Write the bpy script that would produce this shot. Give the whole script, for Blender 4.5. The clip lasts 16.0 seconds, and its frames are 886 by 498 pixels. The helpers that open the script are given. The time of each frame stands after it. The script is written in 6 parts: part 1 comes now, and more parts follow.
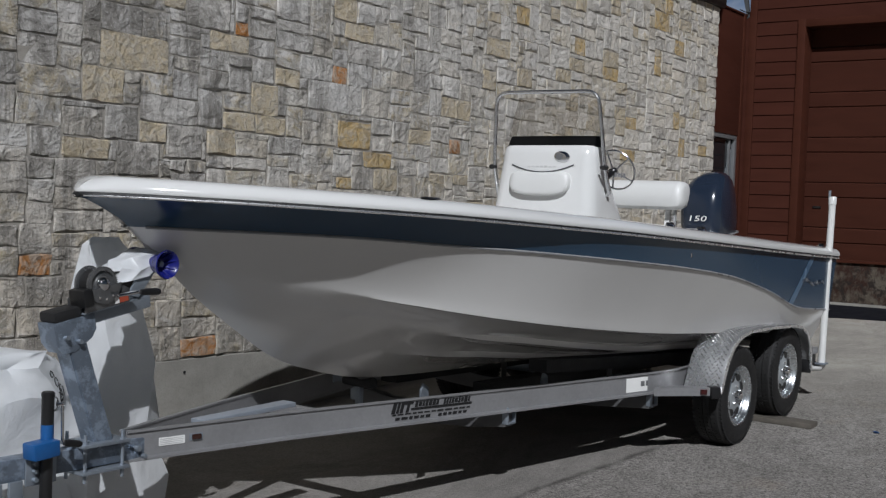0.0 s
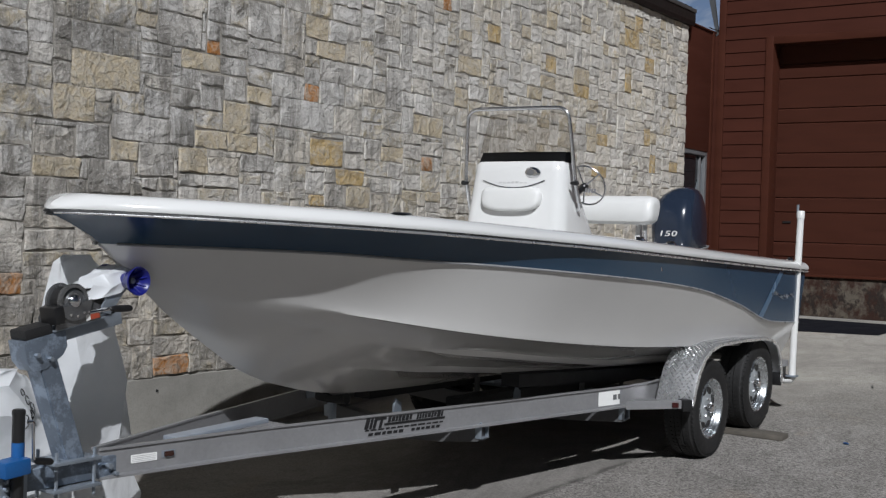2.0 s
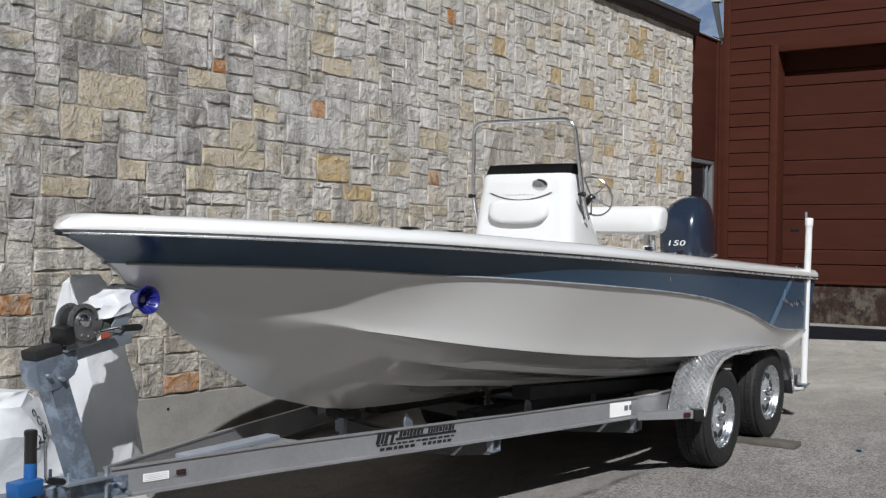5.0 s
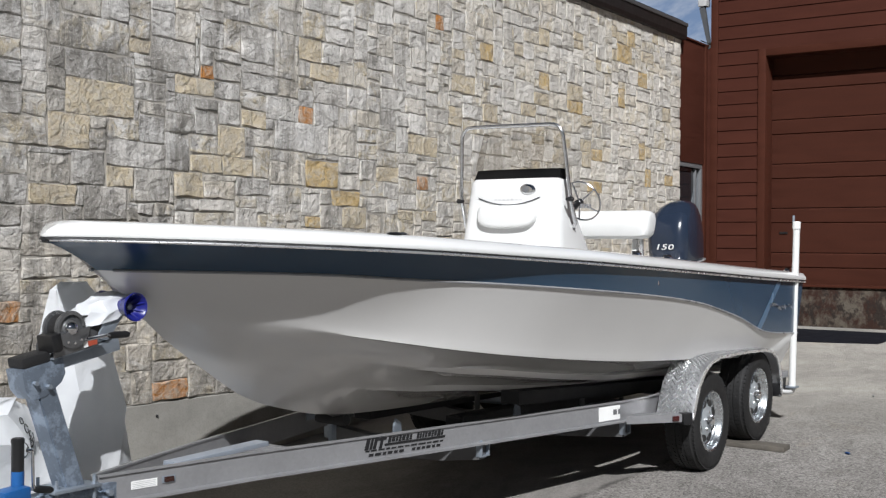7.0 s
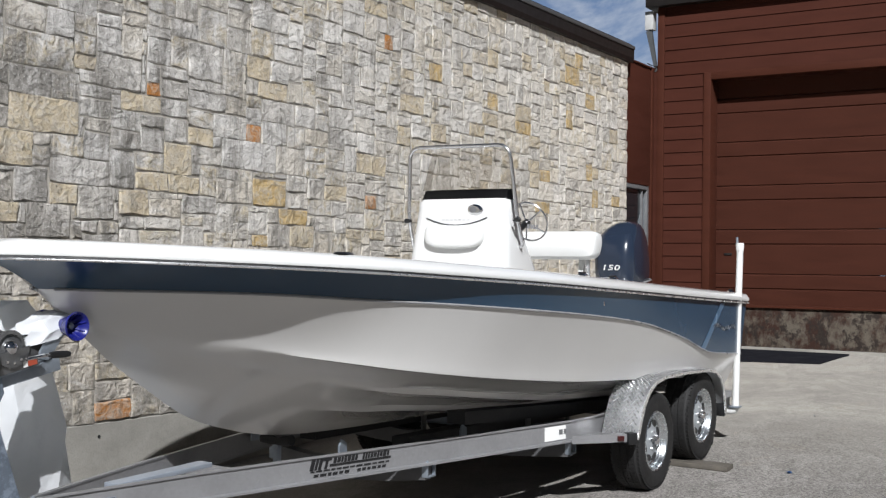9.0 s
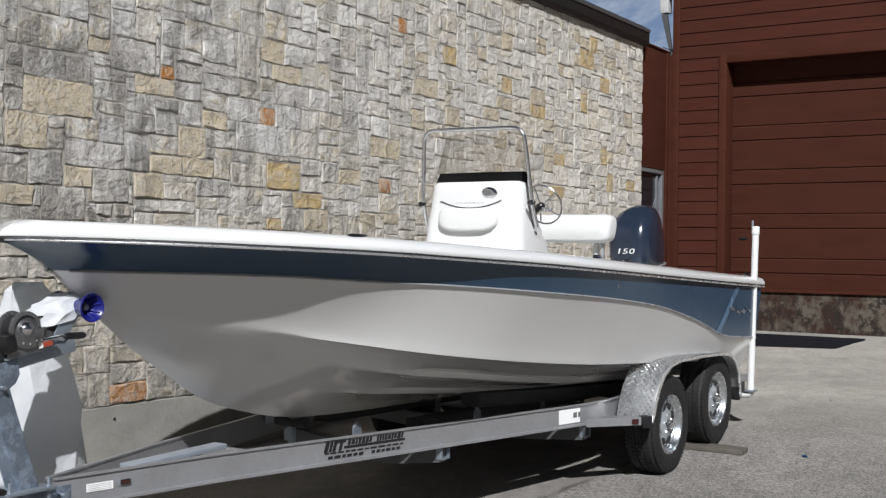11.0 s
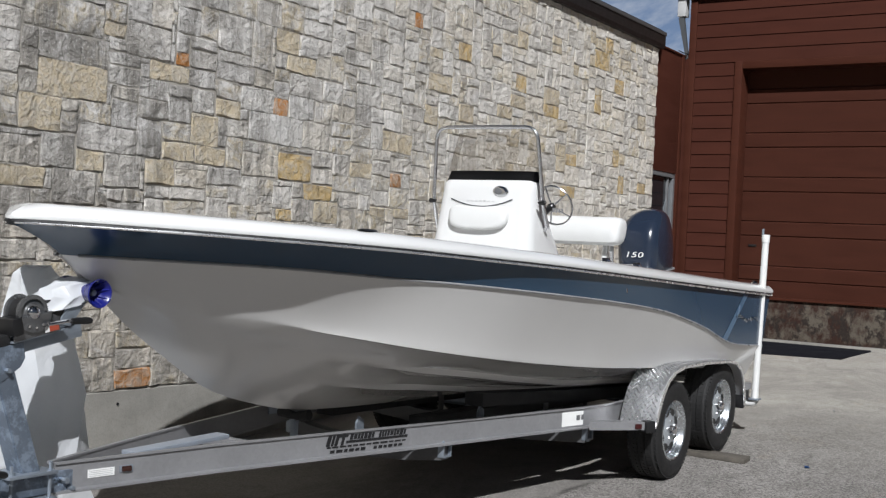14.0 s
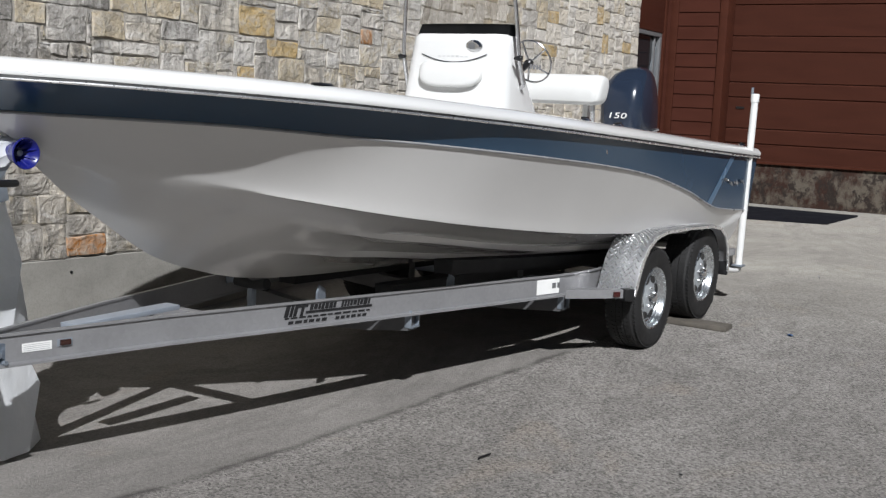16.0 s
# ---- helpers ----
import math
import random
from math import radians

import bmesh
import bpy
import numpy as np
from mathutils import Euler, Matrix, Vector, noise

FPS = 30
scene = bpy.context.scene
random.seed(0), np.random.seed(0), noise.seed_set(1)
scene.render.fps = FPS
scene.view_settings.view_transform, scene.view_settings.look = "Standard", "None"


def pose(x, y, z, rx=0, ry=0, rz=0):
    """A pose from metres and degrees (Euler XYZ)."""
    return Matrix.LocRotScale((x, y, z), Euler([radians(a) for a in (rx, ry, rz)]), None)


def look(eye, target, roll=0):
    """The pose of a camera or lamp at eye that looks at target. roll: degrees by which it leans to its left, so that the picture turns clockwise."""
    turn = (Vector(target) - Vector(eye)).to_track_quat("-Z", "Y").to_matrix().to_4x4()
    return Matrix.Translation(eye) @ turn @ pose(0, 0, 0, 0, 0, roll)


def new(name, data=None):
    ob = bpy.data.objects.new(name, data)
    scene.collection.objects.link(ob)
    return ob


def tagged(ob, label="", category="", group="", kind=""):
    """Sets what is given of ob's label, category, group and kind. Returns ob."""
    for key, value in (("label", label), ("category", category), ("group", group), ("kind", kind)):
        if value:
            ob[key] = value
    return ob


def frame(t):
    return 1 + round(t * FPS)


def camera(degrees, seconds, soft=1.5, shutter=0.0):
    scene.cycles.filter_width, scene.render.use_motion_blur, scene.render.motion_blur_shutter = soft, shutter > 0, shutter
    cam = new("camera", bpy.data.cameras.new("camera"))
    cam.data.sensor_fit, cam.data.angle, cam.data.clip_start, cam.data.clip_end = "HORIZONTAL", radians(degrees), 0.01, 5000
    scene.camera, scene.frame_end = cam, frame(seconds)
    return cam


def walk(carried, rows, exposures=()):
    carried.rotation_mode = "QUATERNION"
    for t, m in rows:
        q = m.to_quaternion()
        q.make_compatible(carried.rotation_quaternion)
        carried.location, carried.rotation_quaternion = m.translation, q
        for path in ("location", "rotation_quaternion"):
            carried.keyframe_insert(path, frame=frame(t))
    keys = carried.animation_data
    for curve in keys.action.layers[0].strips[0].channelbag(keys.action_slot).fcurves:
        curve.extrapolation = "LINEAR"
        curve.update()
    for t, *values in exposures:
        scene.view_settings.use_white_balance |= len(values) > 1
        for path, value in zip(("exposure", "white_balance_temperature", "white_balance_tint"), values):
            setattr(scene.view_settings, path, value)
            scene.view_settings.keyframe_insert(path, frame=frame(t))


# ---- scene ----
cam = camera(42.3, 16.0, soft=1.3)
PATH = [
    (0, (-7.359, -3.973, 1.481), (-5.739, -2.803, 1.414), 2.2),
    (0.5, (-7.38, -3.978, 1.469), (-5.761, -2.806, 1.424), 2.8),
    (1, (-7.378, -3.997, 1.488), (-5.747, -2.84, 1.454), 2.1),
    (1.5, (-7.373, -4.007, 1.488), (-5.727, -2.871, 1.468), 1.7),
    (2, (-7.376, -4.006, 1.465), (-5.73, -2.87, 1.432), 1.8),
    (2.5, (-7.378, -4.003, 1.48), (-5.714, -2.893, 1.472), 2.4),
    (3, (-7.385, -4.013, 1.468), (-5.713, -2.915, 1.48), 1.3),
    (3.5, (-7.372, -3.983, 1.494), (-5.71, -2.87, 1.47), 1.2),
    (4, (-7.386, -4.011, 1.47), (-5.749, -2.862, 1.465), 1.3),
    (6.5, (-7.365, -4.001, 1.466), (-5.719, -2.866, 1.455), 0.2),
    (7, (-7.376, -4.023, 1.468), (-5.729, -2.888, 1.467), 0.5),
    (7.5, (-7.372, -4.017, 1.462), (-5.717, -2.894, 1.452), 0.3),
    (8, (-7.378, -4.03, 1.468), (-5.708, -2.929, 1.466), 0.9),
    (8.5, (-7.376, -4.033, 1.47), (-5.694, -2.951, 1.486), 0.7),
    (9, (-7.373, -4.036, 1.474), (-5.678, -2.975, 1.507), 0.8),
    (11.5, (-7.362, -4.03, 1.454), (-5.683, -2.944, 1.448), 1.0),
    (12, (-7.36, -4.032, 1.463), (-5.676, -2.953, 1.444), 1.5),
    (12.5, (-7.344, -4.022, 1.475), (-5.641, -2.973, 1.446), 1.2),
    (13, (-7.345, -4.02, 1.462), (-5.646, -2.965, 1.455), 1.8),
    (13.5, (-7.346, -4.0, 1.464), (-5.667, -2.912, 1.459), 2.1),
    (14, (-7.356, -4.01, 1.472), (-5.68, -2.918, 1.47), 2.9),
    (14.5, (-7.361, -4.025, 1.45), (-5.675, -2.948, 1.442), 2.5),
    (15, (-7.34, -4.025, 1.444), (-5.646, -2.964, 1.396), 2.3),
    (15.5, (-7.239, -3.976, 1.423), (-5.534, -2.942, 1.268), 1.4),
    (16, (-6.96, -3.874, 1.437), (-5.276, -2.82, 1.203), 2.9),
]
EXPOSURES = [(0.0, -0.68, 6170, 10), (0.5, -0.565, 6170, 10), (1.5, -0.45, 6190, 10), (3.0, -0.355, 6270, 10), (4.0, -0.215, 6290, 10), (6.5, 0.065, 6330, 10), (9.0, 0.165, 6340, 10), (12.5, -0.045, 6320, 10), (14.5, -0.035, 6290, 10), (15.3, -0.025, 6310, 10), (16.0, 0.04, 6310, 10)]
walk(cam, [(t, look(eye, target, roll)) for t, eye, target, roll in PATH], EXPOSURES)

# ---- world, sun ----
SUN = Vector((-1.35, -1.0, 1.4)).normalized()
world = bpy.data.worlds.new("sky_world")
scene.world = world
world.use_nodes = True
wn, wl = world.node_tree.nodes, world.node_tree.links
sky = wn.new("ShaderNodeTexSky")
sky.sky_type, sky.sun_disc = "NISHITA", False
sky.sun_elevation = math.asin(SUN.z)
sky.sun_rotation = math.atan2(SUN.x, SUN.y) % (2 * math.pi)
sky.air_density, sky.dust_density = 1.0, 0.6
wtc = wn.new("ShaderNodeTexCoord")
wmp = wn.new("ShaderNodeMapping")
wmp.inputs["Scale"].default_value = (1.0, 1.0, 2.2)
wno = wn.new("ShaderNodeTexNoise")
wno.inputs["Scale"].default_value, wno.inputs["Detail"].default_value, wno.inputs["Roughness"].default_value = 2.6, 7, 0.55
wrp = wn.new("ShaderNodeValToRGB")
wrp.color_ramp.elements[0].position, wrp.color_ramp.elements[1].position = 0.45, 0.72
wrp.color_ramp.elements[1].color = (0.85, 0.85, 0.85, 1)
wmx = wn.new("ShaderNodeMixRGB")
wmx.inputs["Color2"].default_value = (7.0, 7.2, 7.6, 1)
wl.new(wtc.outputs["Generated"], wmp.inputs["Vector"])
wl.new(wmp.outputs["Vector"], wno.inputs["Vector"])
wl.new(wno.outputs["Fac"], wrp.inputs["Fac"])
wl.new(wrp.outputs["Color"], wmx.inputs["Fac"])
wl.new(sky.outputs["Color"], wmx.inputs["Color1"])
wl.new(wmx.outputs["Color"], wn["Background"].inputs["Color"])
wn["Background"].inputs["Strength"].default_value = 0.0123
sun = new("sun", bpy.data.lights.new("sun", "SUN"))
sun.data.energy, sun.data.angle, sun.data.color = 5.45, radians(0.53), (0.99, 0.99, 0.995)
sun.matrix_world = look(tuple(SUN * 40), (0, 0, 0))


# ---- materials ----
class Mat:
    """A small builder of node materials."""

    def __init__(self, name, rough=0.5, metal=0.0, spec=0.5, coat=0.0):
        self.m = bpy.data.materials.new(name)
        self.m.use_nodes = True
        self.n, self.l = self.m.node_tree.nodes, self.m.node_tree.links
        self.b = self.n["Principled BSDF"]
        self.b.inputs["Roughness"].default_value, self.b.inputs["Metallic"].default_value = rough, metal
        self.b.inputs["Specular IOR Level"].default_value = spec
        self.b.inputs["Coat Weight"].default_value = coat
        self.tc = self.n.new("ShaderNodeTexCoord")

    def put(self, socket, value):
        s = self.b.inputs[socket]
        if hasattr(value, "links"):
            self.l.new(value, s)
        else:
            s.default_value = value
        return self

    def place(self, scale=(1, 1, 1), world_space=False):
        mp = self.n.new("ShaderNodeMapping")
        mp.inputs["Scale"].default_value = scale
        if world_space:
            g = self.n.new("ShaderNodeNewGeometry")
            self.l.new(g.outputs["Position"], mp.inputs["Vector"])
        else:
            self.l.new(self.tc.outputs["Object"], mp.inputs["Vector"])
        return mp.outputs["Vector"]

    def noise(self, scale, detail=4, rough=0.55, vec=None, distort=0.0):
        t = self.n.new("ShaderNodeTexNoise")
        t.inputs["Scale"].default_value, t.inputs["Detail"].default_value = scale, detail
        t.inputs["Roughness"].default_value, t.inputs["Distortion"].default_value = rough, distort
        self.l.new(vec if vec is not None else self.tc.outputs["Object"], t.inputs["Vector"])
        return t.outputs["Fac"]

    def voronoi(self, scale, vec=None, out="Distance"):
        t = self.n.new("ShaderNodeTexVoronoi")
        t.inputs["Scale"].default_value = scale
        self.l.new(vec if vec is not None else self.tc.outputs["Object"], t.inputs["Vector"])
        return t.outputs[out]

    def ramp(self, fac, *stops, constant=False):
        r = self.n.new("ShaderNodeValToRGB")
        el = r.color_ramp.elements
        if constant:
            r.color_ramp.interpolation = "CONSTANT"
        while len(el) < len(stops):
            el.new(0.5)
        for e, (p, c) in zip(el, stops):
            e.position = p
            e.color = (c, c, c, 1) if isinstance(c, (int, float)) else (*c, 1)
        self.l.new(fac, r.inputs["Fac"])
        return r.outputs["Color"]

    def mix(self, fac, a, b, how="MIX"):
        x = self.n.new("ShaderNodeMixRGB")
        x.blend_type = how
        for s, v in (("Fac", fac), ("Color1", a), ("Color2", b)):
            if hasattr(v, "links"):
                self.l.new(v, x.inputs[s])
            else:
                x.inputs[s].default_value = v if s == "Fac" else (*v, 1)
        return x.outputs["Color"]

    def bump(self, height, strength=0.3, distance=0.01):
        bp = self.n.new("ShaderNodeBump")
        bp.inputs["Strength"].default_value, bp.inputs["Distance"].default_value = strength, distance
        old = self.b.inputs["Normal"].links
        if old:
            self.l.new(old[0].from_socket, bp.inputs["Normal"])
        self.l.new(height, bp.inputs["Height"])
        self.l.new(bp.outputs["Normal"], self.b.inputs["Normal"])
        return self


def plain(name, color, rough=0.5, metal=0.0, spec=0.5, coat=0.0, vary=0.12, scale=9.0, bump=0.0, grain=120.0):
    """A coloured surface with soft blotches, a fine grain and uneven gloss."""
    m = Mat(name, rough, metal, spec, coat)
    n1, n2 = m.noise(scale, 5), m.noise(grain, 3)
    dark, light = tuple(c * (1 - vary) for c in color), tuple(min(1, c * (1 + vary)) for c in color)
    c = m.mix(0.3, m.ramp(n1, (0.3, dark), (0.7, light)), m.ramp(n2, (0.3, dark), (0.7, light)))
    m.put("Base Color", c)
    m.put("Roughness", m.ramp(n1, (0.25, max(0.02, rough * 0.75)), (0.8, min(1, rough * 1.25))))
    if bump:
        m.bump(n2, bump, 0.004)
    return m.m


def stone_material(name, island):
    """Pale split-faced limestone: each block has its own tint, ochre mottling and grey rain streaks; older blocks are darker."""
    m = Mat(name, 0.92, spec=0.15)
    if island:
        r = m.n.new("ShaderNodeNewGeometry").outputs["Random Per Island"]
    else:
        r = m.n.new("ShaderNodeObjectInfo").outputs["Random"]

    def share(k):
        q = m.n.new("ShaderNodeMath")
        q.operation = "MULTIPLY"
        q.inputs[1].default_value = k
        m.l.new(r, q.inputs[0])
        f = m.n.new("ShaderNodeMath")
        f.operation = "FRACT"
        m.l.new(q.outputs[0], f.inputs[0])
        return f.outputs[0]

    def span(socket, low, high):
        g = m.n.new("ShaderNodeMapRange")
        g.inputs["From Min"].default_value, g.inputs["From Max"].default_value = low, high
        m.l.new(socket, g.inputs["Value"])
        return g.outputs["Result"]

    base = m.ramp(r, (0.0, (0.465, 0.452, 0.432)), (0.10, (0.55, 0.537, 0.515)), (0.20, (0.42, 0.408, 0.39)), (0.32, (0.58, 0.567, 0.545)),
                  (0.44, (0.49, 0.468, 0.438)), (0.54, (0.54, 0.527, 0.508)), (0.64, (0.50, 0.468, 0.415)), (0.72, (0.45, 0.438, 0.42)), (0.80, (0.57, 0.553, 0.528)),
                  (0.88, (0.49, 0.45, 0.385)), (0.94, (0.60, 0.588, 0.567)), (1.0, (0.48, 0.466, 0.445)))
    pos = m.place(world_space=True)
    sep = m.n.new("ShaderNodeSeparateXYZ")
    m.l.new(pos, sep.inputs[0])
    newer, low = span(sep.outputs["X"], -2.0, 4.5), span(sep.outputs["Z"], 2.2, 1.0)
    base = m.mix(m.ramp(newer, (0.0, 0.0), (1.0, 1.0)), base, m.mix(1.0, base, (1.10, 1.07, 1.01), "MULTIPLY"))
    base = m.mix(m.ramp(low, (0.0, 0.0), (1.0, 0.8)), base, m.mix(1.0, base, (0.98, 0.92, 0.82), "MULTIPLY"))
    big, mid, fine = m.noise(2.2, 6, 0.6, pos, 0.4), m.noise(11, 8, 0.62, pos, 0.8), m.noise(70, 5, 0.7, pos)
    ochre = m.mix(1.0, m.ramp(mid, (0.42, 0.0), (0.62, 1.0)), m.ramp(share(7.31), (0.52, 0.0), (0.88, 0.75)), "MULTIPLY")
    c = m.mix(ochre, base, (0.42, 0.345, 0.205))
    pale = m.noise(5, 6, 0.6, m.place((1.0, 1.0, 1.6), True), 0.6)
    c = m.mix(m.ramp(pale, (0.52, 0.0), (0.66, 0.5)), c, (0.60, 0.59, 0.575))
    patch = m.noise(7, 8, 0.68, m.place((1.0, 1.0, 0.7), True), 1.0)
    grey = m.mix(1.0, m.ramp(patch, (0.46, 0.0), (0.64, 1.0)), m.ramp(share(13.7), (0.40, 0.0), (0.85, 0.75)), "MULTIPLY")
    c = m.mix(grey, c, (0.23, 0.218, 0.196))
    streak = m.noise(10, 7, 0.7, m.place((1.0, 1.0, 0.13), True), 0.6)
    weather = m.mix(1.0, m.ramp(streak, (0.45, 0.0), (0.60, 1.0)), m.ramp(big, (0.38, 0.1), (0.56, 0.95)), "MULTIPLY")
    weather = m.mix(1.0, weather, m.ramp(newer, (0.0, 1.0), (1.0, 0.2)), "MULTIPLY")
    c = m.mix(weather, c, (0.185, 0.174, 0.156))
    soot = m.noise(4.0, 8, 0.7, m.place((1.0, 1.0, 0.5), True), 0.7)
    old = m.mix(1.0, m.ramp(soot, (0.47, 0.0), (0.62, 0.75)), m.ramp(newer, (0.0, 1.0), (0.55, 0.06)), "MULTIPLY")
    c = m.mix(old, c, (0.160, 0.151, 0.136))
    c = m.mix(m.ramp(fine, (0.34, 0.5), (0.46, 0.0)), c, (0.20, 0.188, 0.168))
    c = m.mix(m.ramp(fine, (0.54, 0.0), (0.67, 0.38)), c, (0.66, 0.65, 0.63))
    m.put("Base Color", m.mix(1.0, c, (1.10, 1.09, 1.085), "MULTIPLY"))
    split = m.noise(6, 3, 0.5, m.place((1.0, 1.0, 1.4), True), 0.9)
    m.bump(split, 0.6, 0.06).bump(mid, 0.85, 0.03).bump(fine, 0.9, 0.008)
    return m.m


def accent_stone(name, color):
    m = Mat(name, 0.92, spec=0.15)
    pos = m.place(world_space=True)
    mid, fine = m.noise(13, 8, 0.65, pos, 1.0), m.noise(70, 5, 0.7, pos)
    pale = tuple(0.25 * c + 0.75 * g for c, g in zip(color, (0.50, 0.465, 0.405)))
    c = m.mix(m.ramp(mid, (0.44, 0.0), (0.60, 0.85)), color, pale)
    stain = m.noise(6, 7, 0.68, m.place((1.0, 1.0, 0.6), True), 0.9)
    c = m.mix(m.ramp(stain, (0.50, 0.0), (0.64, 0.5)), c, (0.27, 0.245, 0.21))
    c = m.mix(m.ramp(fine, (0.32, 0.5), (0.48, 0.0)), c, (0.17, 0.12, 0.08))
    m.put("Base Color", c)
    m.bump(m.noise(6, 3, 0.5, pos, 0.9), 0.6, 0.06).bump(mid, 0.8, 0.03).bump(fine, 0.7, 0.008)
    return m.m


STONE_ONE, STONE_MANY = stone_material("limestone_block", False), stone_material("limestone_blocks", True)
STONE_RUST, STONE_GOLD = accent_stone("rust_stone", (0.40, 0.175, 0.052)), accent_stone("gold_stone", (0.50, 0.365, 0.175))
STONE_TAN = accent_stone("tan_stone", (0.50, 0.425, 0.305))


def concrete(name, color, soot=0.5, scale=1.0):
    m = Mat(name, 0.9, spec=0.3)
    pos = m.place(world_space=True)
    big, mid, fine = m.noise(0.9 * scale, 7, 0.62, pos, 0.5), m.noise(6 * scale, 6, 0.6, pos), m.noise(90 * scale, 4, 0.6, pos)
    d, l = tuple(c * 0.72 for c in color), tuple(c * 1.12 for c in color)
    c = m.ramp(big, (0.32, d), (0.66, l))
    c = m.mix(m.ramp(mid, (0.5, 0.0), (0.75, soot * 0.6)), c, tuple(c_ * 0.55 for c_ in color))
    c = m.mix(m.ramp(fine, (0.3, 0.35), (0.55, 0.0)), c, tuple(c_ * 0.5 for c_ in color))
    m.put("Base Color", c)
    m.bump(mid, 0.25, 0.02).bump(fine, 0.4, 0.006)
    return m.m


def ground_material():
    """Worn concrete: bare exposed aggregate outside, a smoother trowelled slab beside the wall, a cracked seam between."""
    m = Mat("aggregate_paving", 0.92, spec=0.25)
    pos = m.place(world_space=True)
    big, mid = m.noise(0.45, 7, 0.62, pos, 0.9), m.noise(2.2, 7, 0.65, pos, 0.8)
    grit, pebble, stone = m.noise(95, 4, 0.8, pos), m.voronoi(92, pos, "Color"), m.noise(58, 4, 0.75, pos)
    base = m.ramp(big, (0.30, (0.205, 0.202, 0.194)), (0.50, (0.265, 0.262, 0.253)), (0.72, (0.33, 0.327, 0.316)))
    c = m.mix(m.ramp(mid, (0.50, 0.0), (0.70, 0.45)), base, (0.165, 0.163, 0.156))
    tan = m.noise(1.3, 5, 0.6, m.place((1.0, 1.3, 1.0), True), 0.5)
    c = m.mix(m.ramp(tan, (0.60, 0.0), (0.76, 0.4)), c, (0.33, 0.275, 0.205))
    swirl = m.noise(0.8, 5, 0.7, m.place((0.5, 1.0, 1.0), True), 2.4)
    c = m.mix(m.ramp(swirl, (0.48, 0.0), (0.55, 0.32), (0.62, 0.0)), c, (0.15, 0.147, 0.14))
    sep = m.n.new("ShaderNodeSeparateXYZ")
    m.l.new(pos, sep.inputs[0])
    line = m.n.new("ShaderNodeMath")
    line.operation = "MULTIPLY_ADD"
    line.inputs[1].default_value = 0.09
    m.l.new(sep.outputs["X"], line.inputs[0])
    m.l.new(sep.outputs["Y"], line.inputs[2])
    wob = m.n.new("ShaderNodeMath")
    wob.operation = "MULTIPLY_ADD"
    wob.inputs[1].default_value = 0.16
    m.l.new(m.noise(1.6, 6, 0.65, pos), wob.inputs[0])
    m.l.new(line.outputs[0], wob.inputs[2])
    edge = m.n.new("ShaderNodeMath")
    edge.operation = "ADD"
    edge.inputs[1].default_value = 0.79 + 0.5
    m.l.new(wob.outputs[0], edge.inputs[0])
    slab = m.ramp(edge.outputs[0], (0.56, 0.0), (0.60, 1.0))
    seam = m.mix(1.0, m.ramp(edge.outputs[0], (0.530, 0.0), (0.575, 0.9), (0.615, 0.0)), m.ramp(sep.outputs["X"], (0.0, 1.0), (0.3, 0.0)), "MULTIPLY")
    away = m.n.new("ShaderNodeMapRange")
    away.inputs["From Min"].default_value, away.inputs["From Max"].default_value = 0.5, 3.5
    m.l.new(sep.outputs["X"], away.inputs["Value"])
    fade = m.n.new("ShaderNodeMath")
    fade.operation = "MAXIMUM"
    m.l.new(slab, fade.inputs[0])
    m.l.new(m.ramp(away.outputs["Result"], (0.0, 0.0), (1.0, 0.85)), fade.inputs[1])
    peb = m.ramp(m.mix(0.5, pebble, m.mix(1.0, (0, 0, 0), stone, "ADD")), (0.28, 0.25), (0.48, 1.0), (0.72, 1.7))
    coarse = m.mix(1.0, m.mix(0.75, c, peb, "MULTIPLY"), (1.2, 1.2, 1.18), "MULTIPLY")
    fine_c = m.mix(1.0, m.mix(0.22, c, peb, "MULTIPLY"), (1.16, 1.16, 1.14), "MULTIPLY")
    c2 = m.mix(fade.outputs[0], coarse, fine_c)
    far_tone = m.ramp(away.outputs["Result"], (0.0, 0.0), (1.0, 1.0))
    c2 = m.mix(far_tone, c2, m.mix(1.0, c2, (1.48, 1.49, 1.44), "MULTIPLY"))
    c2 = m.mix(m.mix(1.0, seam, m.ramp(mid, (0.38, 0.1), (0.55, 1.0)), "MULTIPLY"), c2, (0.075, 0.072, 0.068))
    c2 = m.mix(m.ramp(grit, (0.30, 0.6), (0.46, 0.0)), c2, (0.10, 0.097, 0.092))
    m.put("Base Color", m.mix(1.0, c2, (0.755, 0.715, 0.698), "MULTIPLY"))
    m.bump(stone, 0.55, 0.02).bump(grit, 0.5, 0.010).bump(mid, 0.15, 0.03)
    return m.m


def red_paint(name, color, wear=0.0):
    m = Mat(name, 0.7, spec=0.10)
    pos = m.place((1, 1, 6), True)
    n1, n2 = m.noise(1.6, 6, 0.6, pos, 0.3), m.noise(22, 5, 0.6, pos)
    d, l = tuple(c * 0.8 for c in color), tuple(c * 1.15 for c in color)
    c = m.mix(0.35, m.ramp(n1, (0.3, d), (0.7, l)), m.ramp(n2, (0.3, d), (0.7, l)))
    m.put("Base Color", c)
    m.put("Roughness", m.ramp(n1, (0.3, 0.55), (0.7, 0.8)))
    m.bump(n2, 0.15, 0.004)
    return m.m


